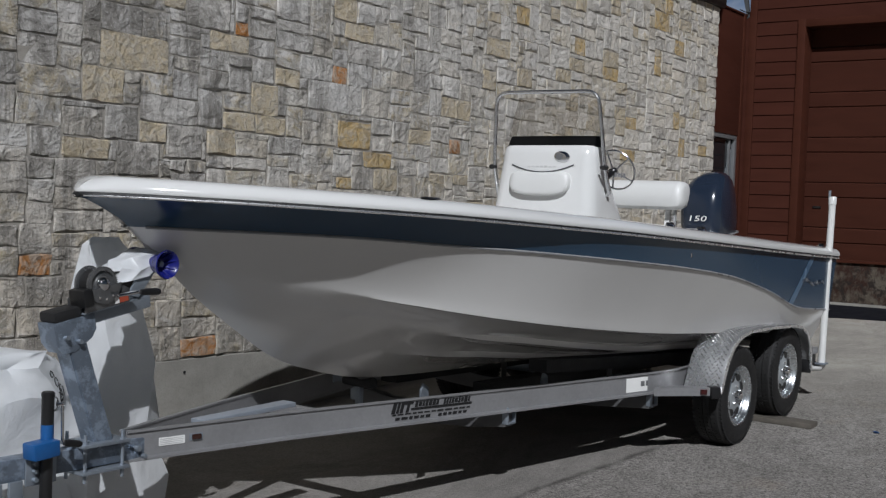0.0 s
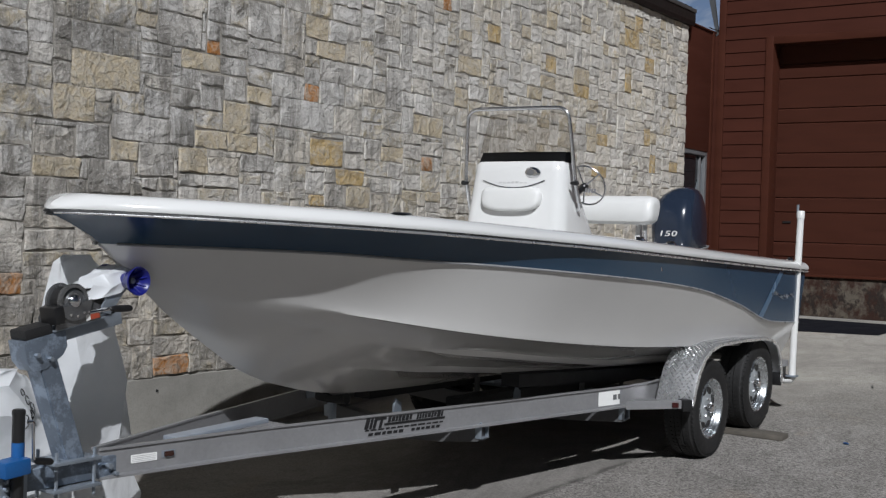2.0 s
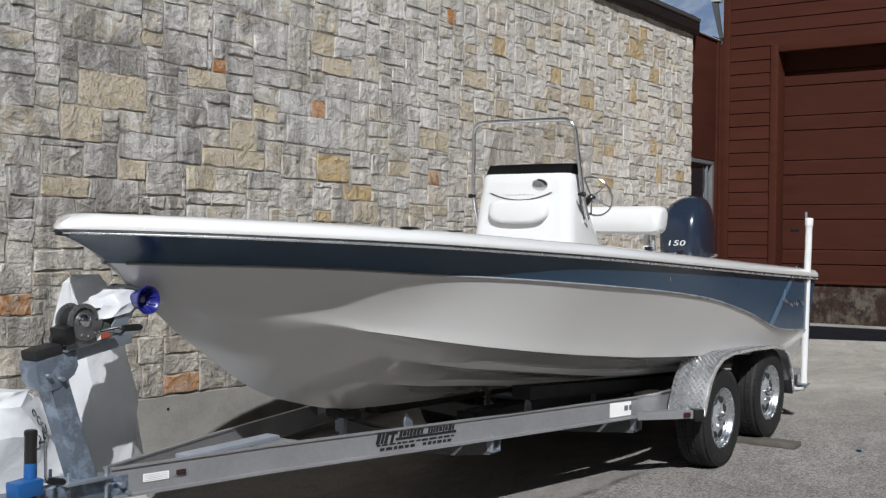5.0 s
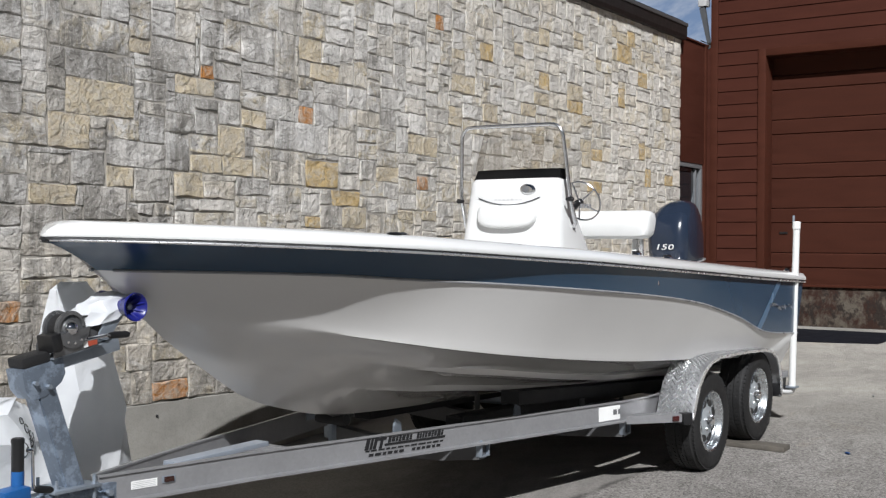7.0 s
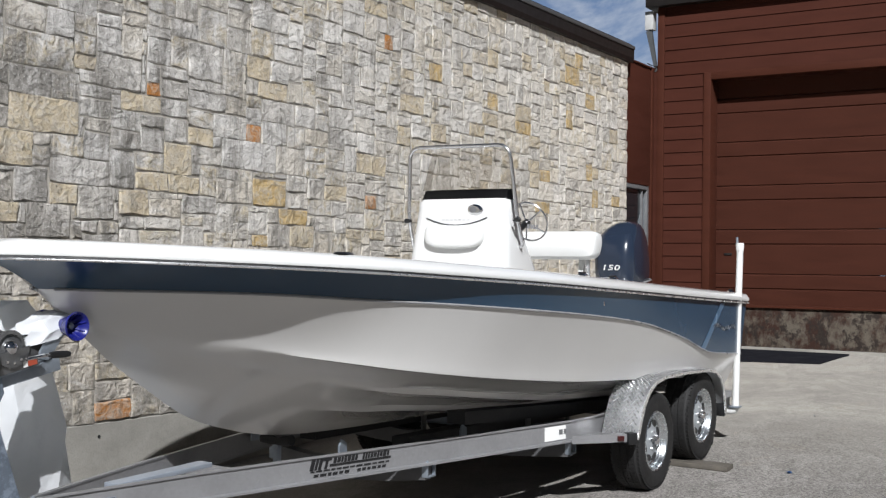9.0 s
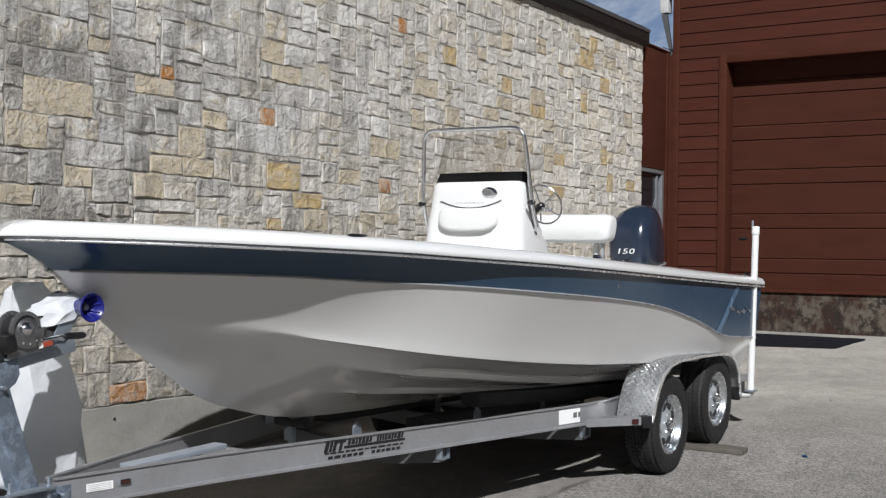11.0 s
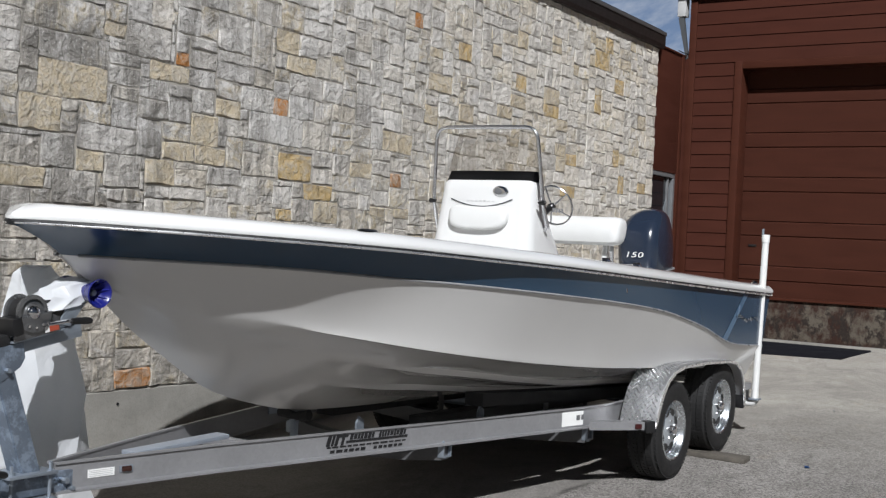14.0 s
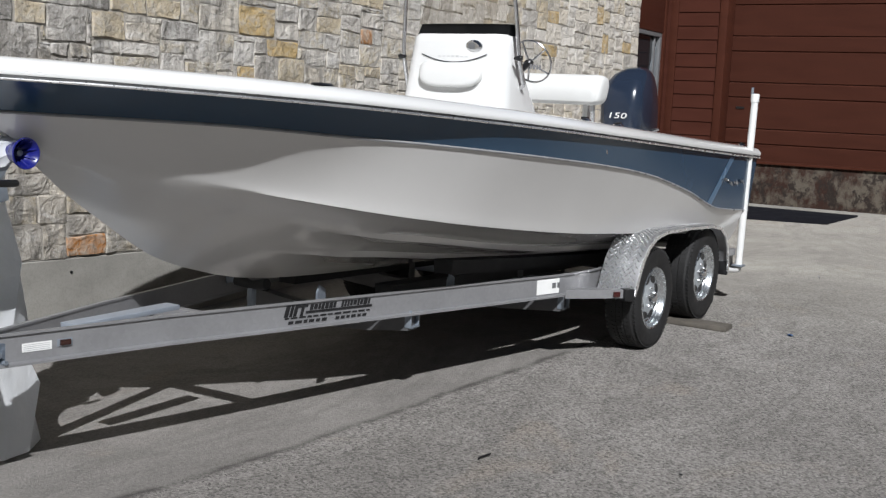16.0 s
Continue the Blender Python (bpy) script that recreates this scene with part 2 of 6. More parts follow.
def dock_material():
    m = Mat("peeling_dock_face", 0.9, spec=0.25)
    pos = m.place((1, 1, 0.8), True)
    n1, n2, n3 = m.noise(3.6, 8, 0.68, pos, 0.1), m.noise(8.5, 8, 0.72, pos, 0.3), m.noise(40, 5, 0.6, pos)
    c = m.mix(m.ramp(n1, (0.40, 0.0), (0.54, 1.0)), (0.19, 0.165, 0.135), (0.060, 0.028, 0.020))
    c = m.mix(m.ramp(n2, (0.50, 0.0), (0.57, 0.95)), c, (0.04, 0.03, 0.026))
    c = m.mix(m.ramp(n2, (0.3, 0.7), (0.42, 0.0)), c, (0.21, 0.19, 0.165))
    c = m.mix(m.ramp(n3, (0.3, 0.4), (0.5, 0.0)), c, (0.1, 0.08, 0.06))
    m.put("Base Color", m.mix(1.0, c, (0.56, 0.55, 0.53), "MULTIPLY"))
    m.bump(n2, 0.4, 0.02).bump(n3, 0.3, 0.006)
    return m.m


def galvanised(name, color=(0.50, 0.52, 0.55), rough=0.42, metal=0.6, patch=0.0):
    m = Mat(name, rough, metal)
    v, n = m.voronoi(55, out="Color"), m.noise(6, 6, 0.6)
    c = m.mix(0.35, m.ramp(n, (0.3, tuple(x * 0.86 for x in color)), (0.7, tuple(min(1, x * 1.08) for x in color))), m.ramp(v, (0.0, tuple(x * 0.75 for x in color)), (1.0, color)))
    if patch:
        c = m.mix(m.ramp(m.noise(14, 5, 0.7), (0.50, 0.0), (0.60, patch)), c, tuple(min(1, x * 1.9) for x in color))
        c = m.mix(m.ramp(m.noise(9, 4, 0.6), (0.56, 0.0), (0.68, patch)), c, tuple(x * 0.5 for x in color))
    m.put("Base Color", c)
    m.put("Roughness", m.ramp(n, (0.3, rough * 0.9), (0.75, rough * 1.2)))
    return m.m


GROUND = ground_material()
PLINTH = concrete("plinth_concrete", (0.31, 0.297, 0.268), 0.7)
MORTAR = concrete("wall_mortar", (0.37, 0.345, 0.305), 0.4, 3)
RED, RED_DOOR, RED_TRIM = red_paint("red_siding_paint", (0.056, 0.0174, 0.0110)), red_paint("red_door_paint", (0.050, 0.0160, 0.0097)), red_paint("red_trim_paint", (0.057, 0.0178, 0.0105))
DOCK = dock_material()
FASCIA = plain("dark_bronze_fascia", (0.0131, 0.0105, 0.00945), 0.5)
GEL_WHITE = plain("white_gelcoat", (0.68, 0.68, 0.67), 0.14, coat=0.6, vary=0.02, scale=3)
GEL_CREAM = plain("offwhite_hull_gelcoat", (0.62, 0.610, 0.594), 0.18, coat=0.7, vary=0.025, scale=2)
GEL_BLUE = plain("blue_grey_gelcoat", (0.027, 0.057, 0.098), 0.19, spec=0.4, coat=0.0, vary=0.04, scale=2)
STRIPE = plain("grey_pinstripe", (0.262, 0.262, 0.269), 0.3)
FAINT = plain("pale_grey_print", (0.52, 0.52, 0.52), 0.3)
STRIPE_BLUE = plain("light_blue_slash", (0.085, 0.150, 0.235), 0.25)
RUBBER = plain("black_rubber", (0.0131, 0.0131, 0.0138), 0.62, vary=0.3, bump=0.3)
TYRE = plain("tyre_rubber", (0.0105, 0.0102, 0.0102), 0.72, vary=0.35, bump=0.4, grain=60)
BLACK = plain("black_plastic", (0.0109, 0.0109, 0.0116), 0.35, vary=0.2)
CHROME = plain("polished_steel", (0.78, 0.78, 0.79), 0.08, 1.0, vary=0.03)
WHEEL = plain("chromed_wheel", (0.66, 0.69, 0.71), 0.27, 0.95, vary=0.08, scale=20)
DISH = galvanised("satin_wheel_dish", (0.44, 0.47, 0.49), 0.42, 0.45)
RAIL_STEEL = plain("bright_stainless", (0.86, 0.86, 0.86), 0.28, 0.85, vary=0.05)
# same aluminium as ALLOY, its colour darkened for the deep shade under the boat
ALLOY_SHADED = galvanised("shade_darkened_aluminium", (0.116, 0.116, 0.12), 0.55, 0.4)
TUBE_STEEL = plain("stainless_tube", (0.64, 0.64, 0.65), 0.2, 0.95, vary=0.05)
ALLOY = galvanised("aluminium_beam", (0.31, 0.31, 0.318), 0.38, 0.45)
GALV = galvanised("galvanised_steel", (0.31, 0.35, 0.40), 0.45)
BLUE_GALV = galvanised("weathered_galvanised_steel", (0.185, 0.222, 0.275), 0.4, 0.5, 0.6)
PLATE = plain("tread_plate_aluminium", (0.66, 0.665, 0.675), 0.36, 0.75, vary=0.04, scale=30)
LOZENGE = plain("raised_tread_aluminium", (0.86, 0.86, 0.87), 0.16, 0.9, vary=0.03, scale=30)
VINYL = plain("white_vinyl", (0.66, 0.66, 0.645), 0.42, vary=0.03, scale=4, bump=0.1, grain=200)
COWL = plain("navy_cowl_paint", (0.016, 0.024, 0.042), 0.22, coat=0.4, vary=0.08, scale=4)
COWL_DARK = plain("dark_grey_cowl", (0.0218, 0.0247, 0.0327), 0.4, vary=0.1)
PVC = plain("white_pvc", (0.66, 0.66, 0.645), 0.35, vary=0.05, scale=6)
BLUE_ROLLER = plain("blue_polyurethane", (0.00727, 0.0102, 0.138), 0.3, vary=0.15, scale=14)
BLUE_STRAP = plain("blue_enamel", (0.012, 0.085, 0.26), 0.4, vary=0.15)
WINCH = plain("dark_zinc_winch", (0.19, 0.193, 0.198), 0.24, 0.7, vary=0.25, scale=20)
STICKER, STICKER_INK = plain("white_sticker", (0.78, 0.78, 0.76), 0.5, vary=0.05), plain("printed_black", (0.012, 0.012, 0.013), 0.5)
AMBER, REDLENS = plain("dark_amber_lens", (0.03, 0.010, 0.007), 0.15, coat=0.5), plain("red_lens", (0.04, 0.006, 0.006), 0.15, coat=0.5)
WOOD = plain("weathered_board", (0.0945, 0.0836, 0.0691), 0.85, vary=0.3, scale=12, bump=0.4)
BUNK = plain("black_bunk_carpet", (0.0145, 0.0145, 0.0153), 0.95, vary=0.3, bump=0.5)
MAT_DARK = plain("dark_patch_surface", (0.00654, 0.00727, 0.0109), 0.85, spec=0.15, vary=0.25, scale=3)
FRAME_GREY = plain("grey_window_frame", (0.174, 0.178, 0.182), 0.45, 0.3)


def sheet_material():
    m = Mat("white_poly_sheet", 0.38, spec=0.45)
    n1, n2 = m.noise(4, 6, 0.6, None, 0.8), m.noise(22, 5, 0.6, None, 0.5)
    m.put("Base Color", m.ramp(n1, (0.3, (0.78, 0.80, 0.82)), (0.7, (0.86, 0.87, 0.88))))
    m.bump(n1, 0.35, 0.03).bump(n2, 0.25, 0.012)
    glow, both_ways = m.n.new("ShaderNodeBsdfTranslucent"), m.n.new("ShaderNodeMixShader")
    glow.inputs["Color"].default_value, both_ways.inputs["Fac"].default_value = (0.84, 0.86, 0.88, 1), 0.35
    m.l.new(m.b.outputs[0], both_ways.inputs[1])
    m.l.new(glow.outputs[0], both_ways.inputs[2])
    m.l.new(both_ways.outputs[0], m.n["Material Output"].inputs["Surface"])
    return m.m


SHEET = sheet_material()


def glass(name, color, rough=0.02, alpha=0.3):
    m = Mat(name, rough, spec=0.6)
    m.put("Base Color", (*color, 1))
    m.b.inputs["Transmission Weight"].default_value = 0.0
    m.b.inputs["Alpha"].default_value = alpha
    return m.m


ACRYLIC = glass("smoked_acrylic", (0.20, 0.165, 0.115), 0.03, 0.32)
PANE = plain("dark_window_glass", (0.012, 0.014, 0.017), 0.04, vary=0.1)


# ---- geometry helpers ----
def finish(name, bm, material, smooth=False):
    bmesh.ops.recalc_face_normals(bm, faces=bm.faces)
    me = bpy.data.meshes.new(name)
    bm.to_mesh(me)
    bm.free()
    for mt in material if isinstance(material, (list, tuple)) else [material]:
        me.materials.append(mt)
    if smooth:
        me.shade_smooth()
        if smooth != 2:
            me.set_sharp_from_angle(angle=radians(smooth if smooth > 2 else 38))
    return me


def part(name, bm, material, parent, label="", smooth=True, kind=""):
    ob = new(name, finish(name, bm, material, smooth))
    ob.parent = parent
    return tagged(ob, label=label, kind=kind)


def thing(name, label, category, at=(0, 0, 0), group="", kind="", rz=0):
    ob = new(name)
    ob.matrix_world = pose(*at, 0, 0, rz)
    return tagged(ob, label, category, group, kind)


def whole(name, bm, material, label, category, kind="", smooth=True, group=""):
    return tagged(new(name, finish(name, bm, material, smooth)), label, category, group, kind)


def box(bm, x0, x1, y0, y1, z0, z1, bevel=0.0, m=None):
    r = bmesh.ops.create_cube(bm, size=1)
    vs = r["verts"]
    bmesh.ops.transform(bm, verts=vs, matrix=Matrix.LocRotScale(((x0 + x1) / 2, (y0 + y1) / 2, (z0 + z1) / 2), None, (abs(x1 - x0), abs(y1 - y0), abs(z1 - z0))))
    if bevel:
        es = list({e for v in vs for e in v.link_edges})
        r = bmesh.ops.bevel(bm, geom=es, offset=bevel, segments=2, affect="EDGES", profile=0.6)
        vs = list({v for f in r["faces"] for v in f.verts} | {v for v in vs if v.is_valid})
    if m is not None:
        bmesh.ops.transform(bm, verts=vs, matrix=m)
    return vs


def B(*a, bevel=0.004, m=None):
    bm = bmesh.new()
    box(bm, *a, bevel=bevel, m=m)
    return bm


def tube(bm, pts, r, n=10, closed=False, caps=True):
    """A round tube along points; r is a number or one for each point."""
    pts = [Vector(p) for p in pts]
    rs = r if isinstance(r, (list, tuple)) else [r] * len(pts)
    rings, k = [], len(pts)
    ref = None
    for i, p in enumerate(pts):
        a = pts[(i - 1) % k] if closed or i else p
        b = pts[(i + 1) % k] if closed or i < k - 1 else p
        d = (b - a).normalized()
        if ref is None:
            ref = d.cross(Vector((0, 0, 1)))
            if ref.length < 0.1:
                ref = d.cross(Vector((0, 1, 0)))
        ref = (ref - d * ref.dot(d)).normalized()
        up = d.cross(ref)
        rings.append([bm.verts.new(p + rs[i] * (math.cos(q) * ref + math.sin(q) * up)) for q in (2 * math.pi * j / n for j in range(n))])
    for i in range(k if closed else k - 1):
        a, b = rings[i], rings[(i + 1) % k]
        for j in range(n):
            bm.faces.new((a[j], a[(j + 1) % n], b[(j + 1) % n], b[j]))
    if caps and not closed:
        bm.faces.new(rings[0])
        bm.faces.new(rings[-1])
    return bm


def T(pts, r, n=10, closed=False):
    return tube(bmesh.new(), pts, r, n, closed)


def arc(c, r, a0, a1, n, plane="xz"):
    out = []
    for i in range(n + 1):
        q = radians(a0 + (a1 - a0) * i / n)
        u, v = r * math.cos(q), r * math.sin(q)
        out.append(Vector(c) + (Vector((u, 0, v)) if plane == "xz" else Vector((u, v, 0)) if plane == "xy" else Vector((0, u, v))))
    return out


def lathe(bm, profile, n=32, m=None):
    """profile: (radius, along y) pairs, turned about the y axis."""
    rings = []
    for r, y in profile:
        rings.append([bm.verts.new((r * math.cos(2 * math.pi * j / n), y, r * math.sin(2 * math.pi * j / n))) for j in range(n)])
    for a, b in zip(rings, rings[1:]):
        for j in range(n):
            bm.faces.new((a[j], a[(j + 1) % n], b[(j + 1) % n], b[j]))
    if m is not None:
        bmesh.ops.transform(bm, verts=[v for g in rings for v in g], matrix=m)
    return rings


def strip(bm, rows, closed=False):
    """Faces over rows of points of equal length."""
    vr = [[bm.verts.new(p) for p in row] for row in rows]
    for a, b in zip(vr, vr[1:]):
        for i in range(len(a) if closed else len(a) - 1):
            j = (i + 1) % len(a)
            vs = [a[i], a[j], b[j], b[i]]
            if (vs[0].co - vs[3].co).length < 1e-5 and (vs[1].co - vs[2].co).length < 1e-5:
                continue
            bm.faces.new(vs)
    return vr


def prism(bm, outline, y0, y1, bevel=0.0, m=None):
    """An x-z outline pushed along y."""
    a, b = [bm.verts.new((x, y0, z)) for x, z in outline], [bm.verts.new((x, y1, z)) for x, z in outline]
    k = len(a)
    fs = [bm.faces.new(a), bm.faces.new(b[::-1])]
    for i in range(k):
        fs.append(bm.faces.new((a[i], b[i], b[(i + 1) % k], a[(i + 1) % k])))
    vs = a + b
    if bevel:
        bmesh.ops.recalc_face_normals(bm, faces=bm.faces)
        r = bmesh.ops.bevel(bm, geom=[e for f in fs[:2] for e in f.edges], offset=bevel, segments=2, affect="EDGES", profile=0.6)
        vs = list({v for f in r["faces"] for v in f.verts} | {v for v in vs if v.is_valid})
    if m is not None:
        bmesh.ops.transform(bm, verts=vs, matrix=m)
    return bm


def channel(pts, h, w, t=0.012):
    """A C-section beam along points (its web on the -y side), height h, flange w."""
    bm = bmesh.new()
    sec = [(0, -h / 2), (0, h / 2), (w, h / 2), (w, h / 2 - t), (t, h / 2 - t), (t, -h / 2 + t), (w, -h / 2 + t), (w, -h / 2)]
    rows, pts = [], [Vector(p) for p in pts]
    for i, p in enumerate(pts):
        d = (pts[min(i + 1, len(pts) - 1)] - pts[max(i - 1, 0)]).normalized()
        side = Vector((-d.y, d.x, 0)).normalized()
        rows.append([p + side * a + Vector((0, 0, b)) for a, b in sec])
    vr = strip(bm, rows, True)
    bm.faces.new(vr[0])
    bm.faces.new(vr[-1])
    return bm


def lettering(name, text, size, m, material, parent, shear=0.0, depth=0.0008, space=1.0):
    cu = bpy.data.curves.new(name, "FONT")
    cu.body, cu.size, cu.extrude, cu.shear, cu.space_character = text, size, depth, shear, space
    cu.align_x, cu.align_y, cu.resolution_u = "LEFT", "BOTTOM_BASELINE", 3
    tmp = new(name + "_tmp", cu)
    me = bpy.data.meshes.new_from_object(tmp.evaluated_get(bpy.context.evaluated_depsgraph_get()))
    bpy.data.objects.remove(tmp)
    me.materials.clear()
    me.materials.append(material)
    ob = new(name, me)
    ob.parent, ob.matrix_local = parent, m
    return ob


def gz(x):
    """The height of the paving, which climbs towards the loading dock."""
    if x > 7.95:
        return 0.445
    if x > -2:
        return 0.056 * x
    if x > -4.5:
        u = (x + 4.5) / 2.5
        return -0.182 + 0.07 * u * u
    return -0.182


def lerp(x, table):
    for (a, u), (b, v) in zip(table, table[1:]):
        if x <= b:
            return u + (v - u) * max(0.0, (x - a)) / (b - a)
    return table[-1][1]


def smooth_lerp(x, table):
    """A smooth curve through the table."""
    k = len(table)
    if x <= table[0][0]:
        return table[0][1]
    if x >= table[-1][0]:
        return table[-1][1]
    i = max(j for j in range(k - 1) if table[j][0] <= x)
    (x0, y0), (x1, y1) = table[i], table[i + 1]

    def slope(j):
        if j == 0 or j == k - 1:
            a, b = (0, 1) if j == 0 else (k - 2, k - 1)
        else:
            a, b = j - 1, j + 1
        return (table[b][1] - table[a][1]) / (table[b][0] - table[a][0])

    h = x1 - x0
    u = (x - x0) / h
    return (2 * u**3 - 3 * u * u + 1) * y0 + (u**3 - 2 * u * u + u) * h * slope(i) + (3 * u * u - 2 * u**3) * y1 + (u**3 - u * u) * h * slope(i + 1)

# ---- ground ----
def build_ground():
    xs = [-900, -200, -60, -20, -12] + [-9 + 0.5 * i for i in range(35)] + [8.6, 12, 30, 80, 300, 900]
    ys = [-900, -200, -60, -20, -12] + [-8 + 0.5 * i for i in range(22)] + [4, 12, 40, 200, 900]
    bm = bmesh.new()
    rows = []
    for x in xs:
        rows.append([(x, y, gz(x) + (0.012 * (noise.noise((x * 0.5, y * 0.5, 3.1))) if -9 < x < 7.4 and -8 < y < 2 else 0)) for y in ys])
    strip(bm, rows)
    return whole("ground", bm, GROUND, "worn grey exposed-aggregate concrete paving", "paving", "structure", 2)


build_ground()
WALL_Y, WALL_END, WALL_TOP, PLINTH_TOP = 1.97, 6.79, 4.26, 0.41

# ---- stone building ----
stone_wall = thing("wall_stone", "random-coursed limestone block wall with pale mortar", "wall", kind="structure")
part("mortar_core", B(-14, WALL_END - 0.02, WALL_Y + 0.0042, 2.4, PLINTH_TOP, WALL_TOP + 0.1, bevel=0), MORTAR, stone_wall)
plinth = thing("wall_plinth", "stained grey concrete plinth under the stone wall", "plinth", kind="structure")


def plinth_mesh():
    bm = bmesh.new()
    xs = [-14, -8] + [-6 + 0.8 * i for i in range(16)] + [WALL_END]
    rows = []
    for x in xs:
        w = 0.006 * noise.noise((x * 1.3, 0.4, 9))
        rows.append([(x, WALL_Y + w, gz(x) - 0.3), (x, WALL_Y + w, PLINTH_TOP - 0.012), (x, WALL_Y + 0.012 + w, PLINTH_TOP + w), (x, 2.4, PLINTH_TOP + w), (x, 2.4, gz(x) - 0.3)])
    vr = strip(bm, rows, True)
    bm.faces.new(vr[0])
    bm.faces.new(vr[-1])
    return bm


part("concrete_face", plinth_mesh(), PLINTH, plinth)
for hx, hz in ((-2.08, 0.315), (-3.6, 0.30), (-0.55, 0.31)):
    bm = bmesh.new()
    lathe(bm, [(0.0, 0.0), (0.007, 0.0), (0.009, -0.003), (0.011, 0.002)], 12, pose(hx, WALL_Y - 0.003, hz))
    part("tie_hole", bm, BLACK, plinth)

eave = thing("eave", "dark bronze metal fascia along the stone wall top", "eave", kind="structure")
bm = bmesh.new()
bm2 = prism(bmesh.new(), [(0, 0), (0.055, 0), (0.07, 0.05), (0.07, 0.185), (0.02, 0.215), (-0.4, 0.28), (-0.4, 0.0)], 0, 1)
for v in bm2.verts:
    x, y, z = v.co
    v.co = (-14 + (WALL_END + 0.05 + 14) * y, WALL_Y - x, WALL_TOP - 0.02 + z)
part("fascia_board", bm2, FASCIA, eave, smooth=False)
bm = B(-14, WALL_END + 0.055, WALL_Y - 0.082, WALL_Y - 0.068, WALL_TOP + 0.15, WALL_TOP + 0.195, bevel=0.002)
part("drip_edge", bm, plain("worn_grey_drip_edge", (0.0727, 0.0727, 0.0712), 0.45), eave)
part("roof_slope", prism(bmesh.new(), [(-14, 0), (WALL_END + 0.04, 0), (WALL_END + 0.04, 0.03), (-14, 0.03)], 0, 8, m=pose(0, WALL_Y - 0.02, WALL_TOP + 0.2, 9, 0, 0)), FASCIA, eave, smooth=False)

# ---- red link wall with a glazed door between the two buildings ----
link = thing("wall_link", "dark red painted panel between the buildings", "wall", kind="structure")
LINK_Y, RX = 2.03, 7.91
part("return_fill", B(RX - 0.02, RX + 0.4, 1.95, LINK_Y + 0.1, 0.3, 4.30, bevel=0), RED, link)
part("panel", B(WALL_END - 0.02, RX + 0.02, LINK_Y, LINK_Y + 0.12, 2.66, 4.31), RED, link)
part("cap_flashing", B(WALL_END - 0.02, RX, LINK_Y - 0.02, LINK_Y + 0.16, 4.31, 4.335), RED_TRIM, link)
part("corner_strip", B(RX - 0.15, RX - 0.075, LINK_Y - 0.018, LINK_Y, 0.40, 4.31), RED_TRIM, link)
part("side_fill", B(RX - 0.16, RX + 0.02, LINK_Y, LINK_Y + 0.12, 0.38, 2.66), RED, link)
gdoor = thing("door_1", "grey metal-framed dark glass entrance beside the stone corner", "door", kind="structure")
part("head_frame", B(WALL_END, RX - 0.16, LINK_Y + 0.01, LINK_Y + 0.09, 2.60, 2.66), FRAME_GREY, gdoor)
part("jamb", B(RX - 0.225, RX - 0.16, LINK_Y + 0.01, LINK_Y + 0.09, 0.40, 2.60), FRAME_GREY, gdoor)
part("jamb", B(RX - 0.36, RX - 0.32, LINK_Y + 0.03, LINK_Y + 0.08, 0.40, 2.60), FRAME_GREY, gdoor)
part("pane", B(WALL_END, RX - 0.225, LINK_Y + 0.06, LINK_Y + 0.07, 0.40, 2.60, bevel=0), PANE, gdoor, "dark reflective glass")
bm = prism(bmesh.new(), [(RX - 0.80, 0.42), (RX - 0.23, 0.42), (RX - 0.23, 2.50), (RX - 0.33, 2.36), (RX - 0.52, 1.95), (RX - 0.72, 1.6)], LINK_Y + 0.048, LINK_Y + 0.056)
part("inner_curtain", bm, plain("grey_curtain", (0.145, 0.16, 0.171), 0.8), gdoor, "pulled-aside pale grey curtain", smooth=False)

# ---- red warehouse with the loading dock ----
red = thing("warehouse", "dark red lap-sided warehouse with a loading dock", "building", kind="structure")
DOOR_L, DOOR_R, DOOR_B, DOOR_T, TOP = 1.205, -2.45, 1.02, 4.12, 5.19
RFAR = -9.0
part("wall_core", B(RX + 0.02, RX + 0.26, DOOR_L + 0.006, 1.96, DOOR_B, TOP, bevel=0), RED, red)
part("wall_core", B(RX + 0.02, RX + 0.26, DOOR_R - 0.006, DOOR_L + 0.006, DOOR_T + 0.006, TOP, bevel=0), RED, red)
part("wall_core", B(RX + 0.02, RX + 0.26, RFAR, DOOR_R - 0.006, DOOR_B, TOP, bevel=0), RED, red)
part("side_wall", B(RX + 0.02, RX + 14, 1.75, 1.968, 0.3, TOP, bevel=0), RED, red)
dock = part("dock_face", B(RX + 0.005, RX + 0.4, RFAR, 1.97, 0.25, 1.005, bevel=0.008), DOCK, red, "stained concrete dock face with peeling red paint")
part("dock_lip", B(RX - 0.03, RX + 0.3, RFAR, 1.975, 0.998, 1.03), RED_TRIM, red)
part("dock_kerb", B(RX - 0.09, RX + 0.02, RFAR, 1.95, 0.36, 0.475, bevel=0.012), concrete("pale_kerb", (0.305, 0.291, 0.262), 0.3), red, "low pale kerb at the dock foot")
part("corner_board", B(RX - 0.025, RX + 0.03, 1.885, 1.985, 1.03, TOP), RED_TRIM, red)
part("door_casing", B(RX - 0.025, RX + 0.265, DOOR_L, DOOR_L + 0.105, 1.03, DOOR_T + 0.10), RED_TRIM, red)
part("door_casing", B(RX - 0.025, RX + 0.265, DOOR_R - 0.105, DOOR_R, 1.03, DOOR_T + 0.10), RED_TRIM, red)
part("door_header", B(RX - 0.026, RX + 0.265, DOOR_R, DOOR_L, DOOR_T, DOOR_T + 0.10), RED_TRIM, red)
